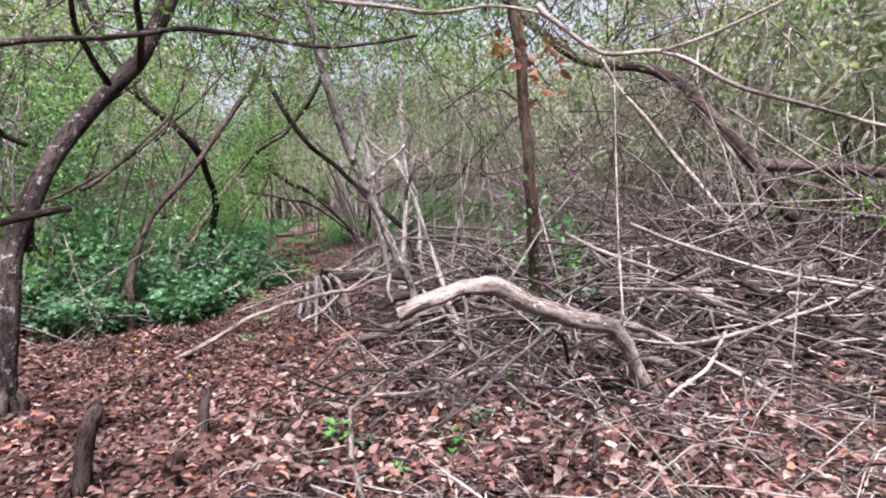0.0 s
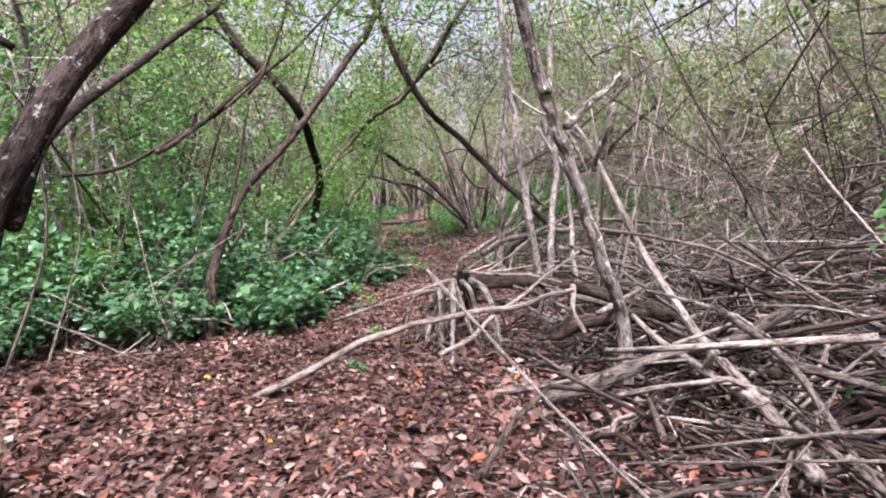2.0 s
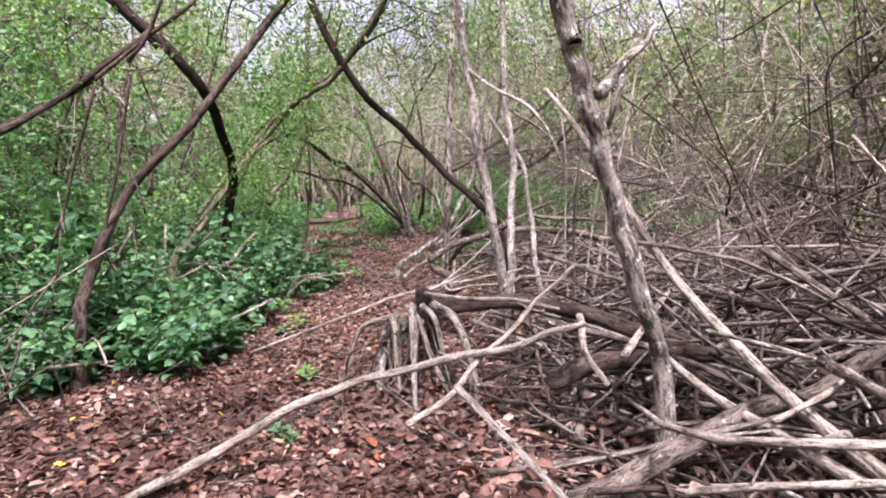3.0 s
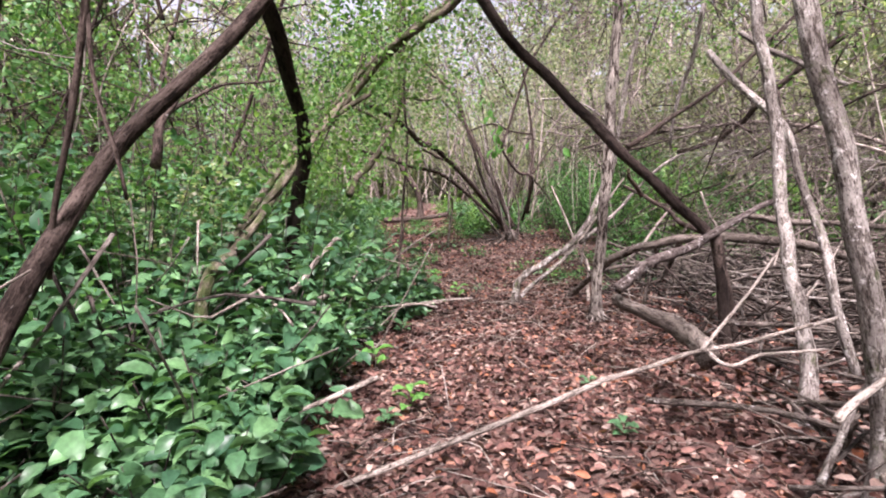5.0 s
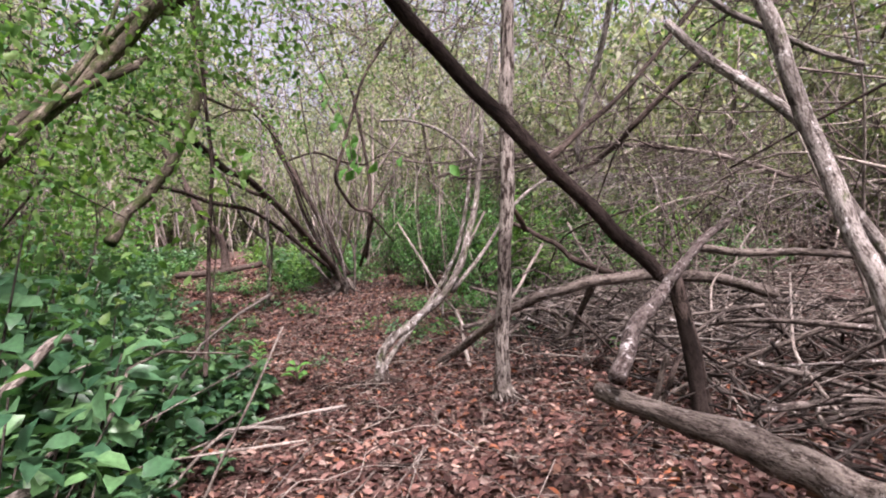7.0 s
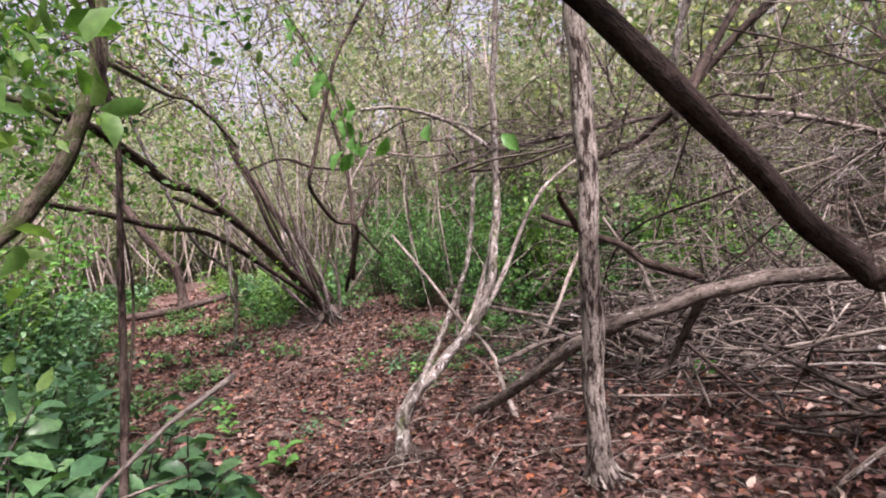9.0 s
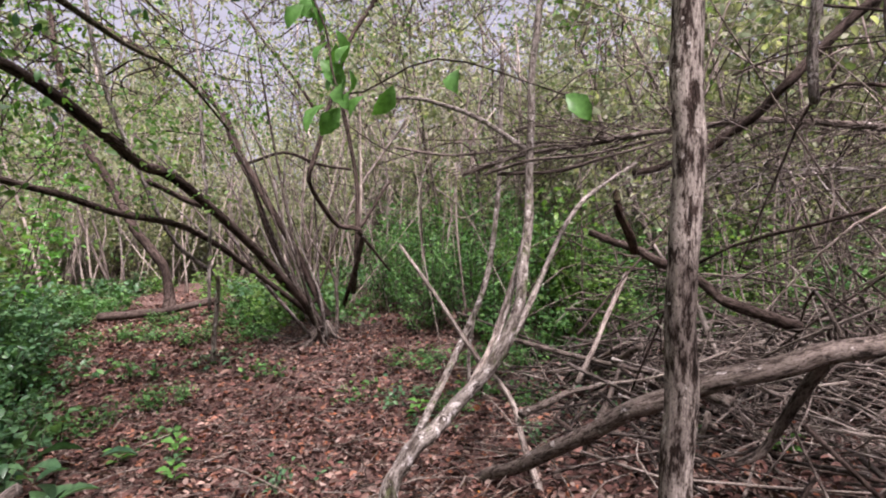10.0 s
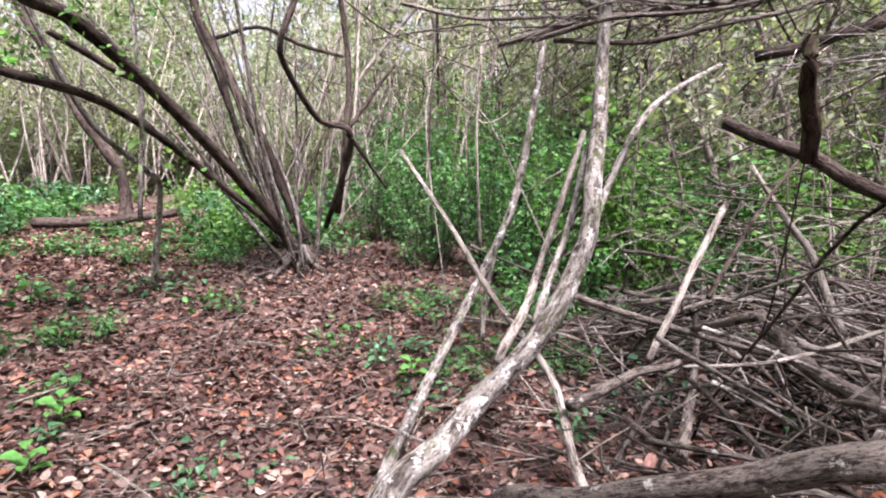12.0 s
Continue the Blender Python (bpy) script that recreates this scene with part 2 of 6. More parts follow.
def tube(points, r0, r1, sides=8, per=4, knots=0.12, sway=0.0, ragged=0.0):
    """A tapered, slightly knotty round stem along the points: vertices and quads, with closed ends."""
    c = curve_points(points, per)
    n = len(c)
    if sway:
        c = c + sway * np.array([[math.sin(i * 0.8 + c[0, 0] * 9), math.sin(i * 1.1 + c[0, 1] * 7), math.sin(i * 0.9 + 2)] for i in range(n)])
    d = np.gradient(c, axis=0)
    d /= np.linalg.norm(d, axis=1)[:, None] + 1e-9
    ref = np.array([0.0, 0.0, 1.0]) if abs(d[:, 2]).mean() < 0.8 else np.array([1.0, 0.2, 0.0])
    u = np.cross(d, ref)
    u /= np.linalg.norm(u, axis=1)[:, None] + 1e-9
    v = np.cross(d, u)
    a = np.arange(sides) * 2 * math.pi / sides
    lump = rng.uniform(-1, 1, (n + 4, sides))
    lump = (lump[:-4] + lump[1:-3] + lump[2:-2] + lump[3:-1] + lump[4:]) / 2.6
    lump = lump + 0.5 * (np.roll(lump, 1, 1) + np.roll(lump, -1, 1))
    r = np.linspace(r0, r1, n)[:, None] * (1 + knots * lump)
    ring = c[:, None] + r[..., None] * (np.cos(a)[None, :, None] * u[:, None] + np.sin(a)[None, :, None] * v[:, None])
    if ragged:
        ring[-1] += d[-1] * rng.uniform(-ragged, ragged, (sides, 1))
    i, j = np.meshgrid(np.arange(n - 1), np.arange(sides), indexing="ij")
    k = (j + 1) % sides
    quads = np.stack([i * sides + j, i * sides + k, (i + 1) * sides + k, (i + 1) * sides + j], -1).reshape(-1, 4)
    verts = np.vstack([ring.reshape(-1, 3), c[:1], c[-1:] + d[-1] * r1 * 0.4])
    run = np.concatenate([[0], np.cumsum(np.linalg.norm(np.diff(c, axis=0), axis=1))])
    rm = (r0 + r1) / 2
    grain = np.stack(np.broadcast_arrays(rm * np.cos(a)[None], rm * np.sin(a)[None], run[:, None]), -1).reshape(-1, 3)
    grain = np.vstack([grain, [[0, 0, 0], [0, 0, run[-1]]]]) + rng.uniform(0, 60, 3)
    verts = np.hstack([verts, grain])
    s, e = n * sides, n * sides + 1
    j = np.arange(0, sides, 2)
    last = (n - 1) * sides
    cap = [np.stack([np.full(len(j), s), (j + 2) % sides, (j + 1) % sides, j], -1),
           np.stack([np.full(len(j), e), last + j, last + (j + 1) % sides, last + (j + 2) % sides], -1)]
    return verts, np.vstack([quads] + cap)


class Soup:
    """Gathers pieces that share one mesh."""

    def __init__(self):
        self.v, self.f, self.n = [], [], 0

    def put(self, verts, faces):
        self.v.append(verts)
        self.f.append(np.asarray(faces) + self.n)
        self.n += len(verts)

    def mesh(self, name):
        return mesh_from(name, np.vstack(self.v), np.vstack(self.f))


def unit(a):
    return a / (np.linalg.norm(a, axis=-1, keepdims=True) + 1e-9)


def leaf_field(centres, along, normal, length, width, fold=0.25, droop=0.15):
    """Folded pointed leaves, one at each centre: vertices and triangles."""
    along, n = unit(along), len(centres)
    side = unit(np.cross(normal, along))
    up = np.cross(along, side)
    L, W = length[:, None], width[:, None]
    e, f = up * W * fold, up * L * droop
    rows = [centres, centres + along * L * 0.5 + up * L * 0.05, centres + along * L - f,
            centres + along * L * 0.22 + side * W * 0.42 + e * 0.8, centres + along * L * 0.62 + side * W * 0.43 + e - f * 0.3,
            centres + along * L * 0.22 - side * W * 0.42 + e * 0.8, centres + along * L * 0.62 - side * W * 0.43 + e - f * 0.3]
    verts = np.stack(rows, 1).reshape(-1, 3)
    tri = np.array([[0, 3, 1], [3, 4, 1], [4, 2, 1], [0, 1, 5], [1, 6, 5], [1, 2, 6]])
    return verts, (np.arange(n)[:, None, None] * 7 + tri[None]).reshape(-1, 3)


def broad_leaves(centres, along, normal, length, width):
    """Broad toothed leaves with a sunken midrib: vertices and triangles."""
    along, n = unit(along), len(centres)
    side = unit(np.cross(normal, along))
    up = np.cross(along, side)
    L, W = length[:, None], width[:, None]
    t = np.array([0.0, 0.16, 0.3, 0.45, 0.6, 0.74, 0.87, 1.0])
    w = np.array([0.04, 0.5, 0.78, 1.0, 0.92, 0.72, 0.42, 0.0]) * 0.5
    w = w * np.array([1, 1.06, 0.95, 1.05, 0.95, 1.06, 0.94, 1])
    rib = [centres + along * L * a + up * L * (0.1 * math.sin(a * 2.6) - 0.16 * a * a) for a in t]
    rows = []
    for r, b in zip(rib, w):
        rows += [r, r + side * W * b + up * W * 0.22 * b * 2, r - side * W * b + up * W * 0.22 * b * 2]
    verts = np.stack(rows, 1).reshape(-1, 3)
    tri = []
    for i in range(7):
        a, b = i * 3, i * 3 + 3
        tri += [[a, a + 1, b + 1], [a, b + 1, b], [a, b, b + 2], [a, b + 2, a + 2]]
    return verts, (np.arange(n)[:, None, None] * 24 + np.array(tri)[None]).reshape(-1, 3)


def spread(n, up=0.4):
    """n random directions, drawn upwards by up."""
    d = unit(rng.normal(size=(n, 3)))
    d[:, 2] = d[:, 2] * (1 - up) + up * rng.uniform(-0.2, 1.0, n)
    return unit(d)


def part(name, me, mat, parent, label=""):
    ob = new(name, me)
    me.materials.clear()
    me.materials.append(mat)
    ob.parent = parent
    if label:
        ob["label"] = label
    return ob


def thing(name, label, category, group="", kind=""):
    return tagged(new(name), label, category, group, kind)


def limb(owner, name, mat, r0, r1, points):
    """A stem, trunk or limb of a thing; its low end is carried down into the ground."""
    p = [np.array(q, float) for q in points]
    first, last = p[0], p[-1]
    if name == "trunk" or (name == "stem" and not len(owner.children)):
        lo = 0 if first[2] - height(first[0], first[1]) <= last[2] - height(last[0], last[1]) else -1
        q, nxt = p[lo], p[1 if lo == 0 else -2]
        g = float(height(q[0], q[1]))
        gap = q[2] - g
        if 0 < gap < 1.4:
            d = q - nxt
            d = d / (np.linalg.norm(d) + 1e-9)
            if name == "stem" and (gap > 0.5 or d[2] > -0.3):
                foot = None
            elif name == "stem" and d[2] < -0.15:
                foot = q + d * (gap + 0.03) / -d[2]
            else:
                foot = q + np.array([d[0] * gap * 0.25, d[1] * gap * 0.25, -gap - 0.08])
            if foot is not None:
                p = [foot] + p if lo == 0 else p + [foot]
    if name == "trunk" and p[-1][2] > 2.0:
        d = p[-1] - p[-2]
        d = d / np.linalg.norm(d) + np.array([0, 0, 0.5])
        p = p + [p[-1] + d * 0.7, p[-1] + d * 1.5 + np.array([0.1, 0.1, 0.2])]
    thick = max(r0, r1)
    verts, faces = tube(p, r0, r1, 12 if thick > 0.04 else 8, 6 if thick > 0.04 else 4, 0.2 if name == "log_body" else 0.1, 0.006, r1 * 0.6)
    if name == "trunk" and thick > 0.045 and p[0][2] < height(p[0][0], p[0][1]) + 0.02:
        axis = np.array([p[0][0], p[0][1], 0.0])
        h = np.clip(verts[:, 2] - height(p[0][0], p[0][1]), 0, 1)
        flare = 1 + 0.7 * np.exp(-h / 0.1)
        low = h < 0.35
        verts[low, :2] = axis[:2] + (verts[low, :2] - axis[:2]) * flare[low, None]
    return part(name, smooth(mesh_from(name, verts, faces)), mat, owner)


def add_roots(owner, x, y, r, n, reach, mat):
    """Surface roots that grip the ground about the foot of a trunk."""
    z = float(height(x, y))
    for i in range(n):
        t = 2 * math.pi * (i + rng.uniform(-0.3, 0.3)) / n
        d = np.array([math.cos(t), math.sin(t), 0.0])
        L = reach * rng.uniform(0.6, 1.1)
        p = np.array([x, y, z])
        pts = [p + d * r * 0.5 + (0, 0, r * 2.2), p + d * r * 1.3 + (0, 0, r * 1.0), p + d * L * 0.5 + (rng.normal() * 0.03, rng.normal() * 0.03, 0.02), p + d * L + (0, 0, -0.04)]
        q = r * rng.uniform(0.22, 0.42)
        part("root", smooth(mesh_from("root", *tube(pts, q, q * 0.4, 7, 4, 0.12))), mat, owner)


# ---- the forest floor ----
def build_ground():
    xs = np.concatenate([[-300, -120, -60, -35], np.arange(-22, 20.1, 0.22), [35, 60, 120, 300]])
    ys = np.concatenate([[-300, -120, -50, -15], np.arange(-6, 36.1, 0.22), [45, 60, 120, 300]])
    X, Y = np.meshgrid(xs, ys, indexing="ij")
    Z = height(X, Y)
    nx, ny = X.shape
    i, j = np.meshgrid(np.arange(nx - 1), np.arange(ny - 1), indexing="ij")
    q = np.stack([i * ny + j, (i + 1) * ny + j, (i + 1) * ny + j + 1, i * ny + j + 1], -1).reshape(-1, 4)
    ob = new("ground", smooth(mesh_from("ground", np.stack([X, Y, Z], -1).reshape(-1, 3), q)))
    ob.data.materials.append(SOIL)
    return tagged(ob, "brown forest soil under dry fallen leaves", "ground", kind="structure")


ground = build_ground()

# ---- the trees, logs and branches that stand along the walk ----

leaning_tree = thing("leaning_tree", "dark leaning tree trunk patched with pale lichen", "tree")
limb(leaning_tree, "trunk", BARK["blotched"], 0.085, 0.07, [(-3.25, 6.00, -0.05), (-3.22, 6.00, 0.45), (-3.27, 6.20, 1.34), (-3.23, 6.50, 1.95), (-3.10, 6.80, 2.48), (-2.72, 7.00, 2.97), (-2.50, 7.20, 3.50)])
limb(leaning_tree, "limb", BARK["blotched"], 0.045, 0.03, [(-3.24, 6.30, 1.34), (-3.65, 6.90, 1.95), (-4.24, 8.20, 2.73), (-3.82, 8.80, 3.43)])
limb(leaning_tree, "limb", BARK["blotched"], 0.03, 0.022, [(-2.78, 4.70, 1.36), (-2.20, 4.80, 1.50), (-1.65, 4.90, 1.61)])
limb(leaning_tree, "limb", BARK["blotched"], 0.03, 0.015, [(-2.71, 6.70, 2.79), (-2.47, 6.20, 2.88), (-2.28, 5.80, 2.99), (-2.06, 5.50, 3.13)])
limb(leaning_tree, "limb", BARK["blotched"], 0.022, 0.012, [(-2.52, 5.20, 2.65), (-2.29, 5.20, 2.65), (-1.93, 5.30, 2.69), (-1.54, 5.40, 2.72), (-1.31, 5.60, 2.82), (-1.05, 5.80, 2.83), (-0.77, 5.90, 2.80), (-0.42, 6.00, 2.76), (0.20, 6.00, 2.82)])
limb(leaning_tree, "limb", BARK["blotched"], 0.035, 0.015, [(-2.52, 6.90, 2.98), (-2.17, 6.40, 3.10), (-1.93, 6.00, 3.20), (-1.74, 5.80, 3.27)])
limb(leaning_tree, "limb", BARK["blotched"], 0.03, 0.02, [(-3.19, 6.00, 2.34), (-3.25, 6.20, 2.27), (-3.18, 6.30, 2.21)])

curved_tree = thing("curved_tree", "dark curved trunk rising out of green shrubs", "tree")
limb(curved_tree, "trunk", BARK["black"], 0.068, 0.05, [(-5.22, 12.90, 0.94), (-5.07, 12.80, 1.57), (-4.89, 12.60, 2.02), (-4.82, 12.30, 2.37), (-4.58, 11.50, 2.83), (-4.66, 11.20, 3.10), (-4.88, 11.00, 3.42), (-5.13, 10.90, 3.66)])
limb(curved_tree, "limb", BARK["black"], 0.03, 0.02, [(-4.98, 11.20, 3.33), (-5.11, 11.00, 3.53), (-5.42, 10.70, 3.89), (-5.61, 10.50, 3.88)])

arching_tree = thing("arching_tree", "mossy arching trunk with forked crown limbs", "tree")
limb(arching_tree, "trunk", BARK["mossy"], 0.045, 0.04, [(-4.90, 11.20, 0.87), (-5.12, 12.00, 1.18), (-5.20, 13.30, 2.09), (-4.80, 13.70, 2.77), (-4.36, 13.60, 3.14), (-3.96, 13.50, 3.32), (-3.58, 13.40, 3.54)])
limb(arching_tree, "limb", BARK["mossy"], 0.05, 0.045, [(-4.70, 14.10, 3.14), (-4.17, 13.90, 3.43), (-3.56, 13.60, 3.70), (-2.88, 13.00, 4.13), (-2.64, 12.80, 4.46)])
limb(arching_tree, "limb", BARK["mossy"], 0.035, 0.03, [(-4.97, 11.40, 0.88), (-5.32, 12.10, 1.14), (-5.33, 13.30, 2.07), (-4.92, 13.70, 2.75), (-4.51, 13.70, 3.13)])
limb(arching_tree, "limb", BARK["mossy"], 0.03, 0.02, [(-4.99, 11.70, 1.09), (-5.20, 13.10, 1.91), (-4.94, 13.60, 2.49), (-4.67, 13.80, 2.74)])
limb(arching_tree, "limb", BARK["mossy"], 0.025, 0.02, [(-5.18, 11.80, 1.09), (-5.08, 12.60, 1.68), (-5.07, 13.40, 2.30), (-4.69, 13.70, 2.66)])
limb(arching_tree, "limb", BARK["mossy"], 0.02, 0.012, [(-5.23, 12.10, 1.18), (-5.15, 12.90, 1.79), (-4.85, 13.40, 2.55), (-4.70, 13.60, 3.11)])
limb(arching_tree, "limb", BARK["mossy"], 0.02, 0.012, [(-3.65, 13.60, 3.68), (-3.60, 13.40, 4.00), (-3.43, 13.20, 4.22)])
limb(arching_tree, "limb", BARK["mossy"], 0.018, 0.01, [(-3.60, 13.60, 3.73), (-3.05, 13.40, 3.99), (-2.51, 13.30, 4.13), (-2.22, 13.20, 4.29)])

propped_tree = thing("fallen_tree", "dark fallen trunk propped at a slant across the path", "tree")
limb(propped_tree, "trunk", BARK["black"], 0.055, 0.055, [(-1.08, 13.92, 1.02), (-1.18, 14.06, 1.2), (-1.53, 14.06, 1.55), (-2.00, 13.95, 1.99), (-2.40, 13.93, 2.40), (-2.80, 13.87, 2.81), (-3.25, 13.55, 3.25)])
limb(propped_tree, "foot", BARK["dark"], 0.06, 0.055, [(-0.85, 13.92, -0.08), (-0.90, 13.92, 0.13), (-1.01, 13.90, 0.68), (-1.10, 13.92, 1.08), (-1.14, 14.0, 1.17)])
limb(propped_tree, "limb", BARK["dark"], 0.03, 0.02, [(-1.95, 14.15, 2.07), (-1.53, 14.50, 2.39), (-0.96, 15.00, 2.80), (0.13, 15.60, 3.83), (0.59, 15.80, 4.29)])

slender_tree = thing("slender_tree", "slender grey-brown tree with peeling striped bark", "tree")
limb(slender_tree, "trunk", BARK["striped"], 0.07, 0.055, [(-2.18, 15.00, 0.09), (-2.20, 14.98, 0.45), (-2.16, 14.95, 0.98), (-2.13, 14.90, 1.56), (-2.10, 14.85, 2.12), (-2.10, 14.80, 2.67), (-2.08, 14.80, 3.01), (-2.05, 14.80, 3.53)])

forked_tree = thing("forked_tree", "pale grey tree forking above the brush pile", "tree")
limb(forked_tree, "trunk", BARK["white"], 0.046, 0.04, [(-0.22, 8.15, 0.65), (-0.28, 8.10, 0.85), (-0.39, 8.00, 1.13), (-0.48, 7.93, 1.40), (-0.56, 7.85, 1.65), (-0.62, 7.77, 1.82), (-0.68, 7.70, 1.99), (-0.72, 7.65, 2.12), (-0.77, 7.60, 2.26)])
limb(forked_tree, "limb", BARK["white"], 0.028, 0.02, [(-0.61, 7.75, 1.93), (-0.51, 7.90, 2.06), (-0.37, 8.10, 2.22), (-0.28, 8.20, 2.35)])
limb(forked_tree, "limb", BARK["white"], 0.025, 0.02, [(-0.43, 9.20, 1.77), (-0.39, 9.10, 1.93), (-0.33, 9.00, 2.08), (-0.26, 9.00, 2.30)])

spindly_tree = thing("spindly_tree", "thin pale trunk standing beside the path", "tree")
limb(spindly_tree, "trunk", BARK["pale"], 0.055, 0.042, [(-1.01, 11.00, 0.38), (-1.09, 10.95, 0.79), (-1.20, 11.00, 1.48), (-1.33, 11.10, 2.14), (-1.43, 11.30, 2.84), (-1.56, 11.50, 3.54), (-1.66, 11.70, 4.16)])
limb(spindly_tree, "limb", BARK["pale"], 0.02, 0.014, [(-1.45, 11.30, 2.95), (-1.13, 11.00, 2.67), (-0.80, 10.80, 2.44), (-0.61, 10.70, 2.15), (-0.50, 10.70, 1.89)])

pale_tree = thing("pale_tree", "thin pale trunk with patchy bark", "tree")
limb(pale_tree, "trunk", BARK["pale"], 0.05, 0.04, [(-1.00, 11.90, 0.47), (-0.99, 12.10, 0.71), (-1.00, 12.30, 1.03), (-1.00, 12.50, 1.45), (-0.97, 12.80, 2.06), (-1.01, 12.90, 2.48), (-1.07, 13.00, 2.91), (-1.09, 13.10, 3.33)])
limb(pale_tree, "limb", BARK["pale"], 0.035, 0.03, [(-0.59, 12.20, 0.26), (-0.68, 12.30, 0.72), (-0.72, 12.50, 1.19), (-0.78, 12.80, 1.66), (-0.85, 13.00, 2.09), (-1.13, 13.30, 2.51), (-1.33, 13.50, 2.85)])
limb(pale_tree, "limb", BARK["pale"], 0.03, 0.02, [(-1.16, 14.60, 3.66), (-1.21, 14.80, 3.16), (-1.34, 15.00, 2.68), (-1.39, 15.00, 2.19)])
limb(pale_tree, "limb", BARK["pale"], 0.022, 0.016, [(-1.10, 13.40, 2.97), (-0.86, 13.30, 2.77), (-0.60, 13.20, 2.58), (-0.41, 13.00, 2.40)])

slanting_tree = thing("slanting_tree", "thin brown trunk slanting over the shrubs", "tree")
limb(slanting_tree, "trunk", BARK["dark"], 0.05, 0.042, [(-4.56, 9.40, 0.54), (-4.66, 9.60, 0.81), (-4.77, 10.30, 1.64), (-4.29, 10.90, 2.55), (-3.85, 11.50, 3.59), (-3.63, 11.70, 4.01)])
limb(slanting_tree, "limb", BARK["dark"], 0.03, 0.02, [(-4.87, 9.00, 2.04), (-4.73, 9.20, 2.21), (-4.68, 9.50, 2.43), (-4.52, 9.70, 2.69), (-4.43, 10.00, 2.97), (-4.33, 10.20, 3.20)])
limb(slanting_tree, "limb", BARK["dark"], 0.018, 0.012, [(-4.43, 10.00, 2.72), (-4.55, 10.00, 2.18), (-4.71, 10.00, 1.52), (-4.81, 10.00, 1.09)])
limb(slanting_tree, "limb", BARK["dark"], 0.018, 0.012, [(-4.64, 9.80, 2.58), (-4.85, 9.80, 1.96), (-5.03, 9.80, 1.45), (-5.17, 9.80, 1.12)])
limb(slanting_tree, "limb", BARK["dark"], 0.012, 0.008, [(-4.38, 10.00, 2.86), (-4.27, 10.00, 2.54), (-4.13, 10.00, 2.19)])
limb(slanting_tree, "limb", BARK["dark"], 0.012, 0.008, [(-4.53, 10.00, 2.36), (-4.48, 10.00, 1.90), (-4.35, 10.00, 1.45)])
limb(slanting_tree, "limb", BARK["dark"], 0.025, 0.015, [(-6.39, 9.20, 1.84), (-5.57, 9.20, 1.92), (-5.05, 9.40, 2.22), (-4.52, 9.70, 2.63), (-4.05, 9.90, 3.09), (-3.72, 10.10, 3.45), (-3.37, 10.30, 3.94)])
limb(slanting_tree, "limb", BARK["dark"], 0.02, 0.012, [(-4.29, 9.80, 2.77), (-4.06, 9.80, 3.07), (-3.83, 9.80, 3.55), (-3.75, 9.80, 3.91)])
limb(slanting_tree, "limb", BARK["dark"], 0.03, 0.02, [(-4.74, 10.60, 1.64), (-4.79, 10.70, 1.85), (-4.88, 10.90, 2.04), (-5.02, 11.20, 2.24)])
limb(slanting_tree, "limb", BARK["dark"], 0.014, 0.008, [(-5.16, 11.20, 2.04), (-5.10, 11.40, 2.20), (-5.00, 11.70, 2.35), (-4.82, 12.00, 2.43)])

many_stemmed_tree = thing("many_stemmed_tree", "many-stemmed tree with slanting dark stems", "tree")
limb(many_stemmed_tree, "stem", BARK["dark"], 0.06, 0.04, [(-3.95, 20.90, 0.67), (-4.17, 20.60, 1.15), (-4.54, 20.00, 1.73), (-5.19, 18.90, 2.57), (-5.45, 18.40, 2.71), (-5.57, 17.90, 2.88), (-5.67, 17.40, 3.03), (-5.76, 16.90, 3.09), (-5.89, 16.50, 3.10)])
limb(many_stemmed_tree, "stem", BARK["dark"], 0.04, 0.028, [(-4.05, 20.90, 0.92), (-4.79, 20.20, 1.68), (-5.30, 19.20, 2.16), (-5.75, 18.50, 2.27), (-6.03, 18.00, 2.39), (-6.19, 17.60, 2.43), (-6.31, 17.20, 2.47)])
limb(many_stemmed_tree, "stem", BARK["dark"], 0.064, 0.036, [(-3.94, 21.20, 0.97), (-4.41, 21.30, 2.02), (-4.82, 21.40, 2.81), (-5.15, 21.50, 3.45), (-5.52, 21.60, 4.28), (-6.24, 21.70, 4.94), (-7.33, 21.80, 5.68), (-7.89, 21.80, 6.03)])
limb(many_stemmed_tree, "stem", BARK["dark"], 0.04, 0.032, [(-4.24, 21.30, 1.13), (-4.76, 21.60, 2.10), (-5.06, 21.80, 3.03), (-5.38, 22.00, 3.70), (-5.54, 22.10, 4.29)])
limb(many_stemmed_tree, "stem", BARK["dark"], 0.044, 0.028, [(-4.17, 21.00, 1.16), (-4.51, 20.70, 1.51), (-5.09, 20.10, 2.34), (-5.47, 19.60, 2.56), (-5.69, 19.20, 2.70)])
limb(many_stemmed_tree, "stem", BARK["dark"], 0.032, 0.024, [(-3.67, 20.70, 1.15), (-3.39, 19.95, 2.05), (-3.67, 19.80, 2.19), (-3.90, 19.40, 2.49), (-3.95, 19.20, 2.71), (-3.83, 19.20, 3.11), (-3.68, 19.20, 3.58), (-3.43, 19.30, 4.36), (-3.10, 19.40, 4.90), (-2.83, 19.50, 5.40)])
limb(many_stemmed_tree, "stem", BARK["dark"], 0.036, 0.024, [(-3.54, 20.50, 1.31), (-3.46, 20.20, 1.99), (-3.42, 20.30, 2.69), (-3.53, 20.50, 3.60), (-3.69, 20.60, 4.53), (-3.91, 20.70, 5.23), (-4.06, 20.80, 5.78)])
limb(many_stemmed_tree, "stem", BARK["dark"], 0.022, 0.016, [(-3.42, 20.00, 2.16), (-3.19, 20.10, 2.50), (-2.97, 20.10, 2.81)])
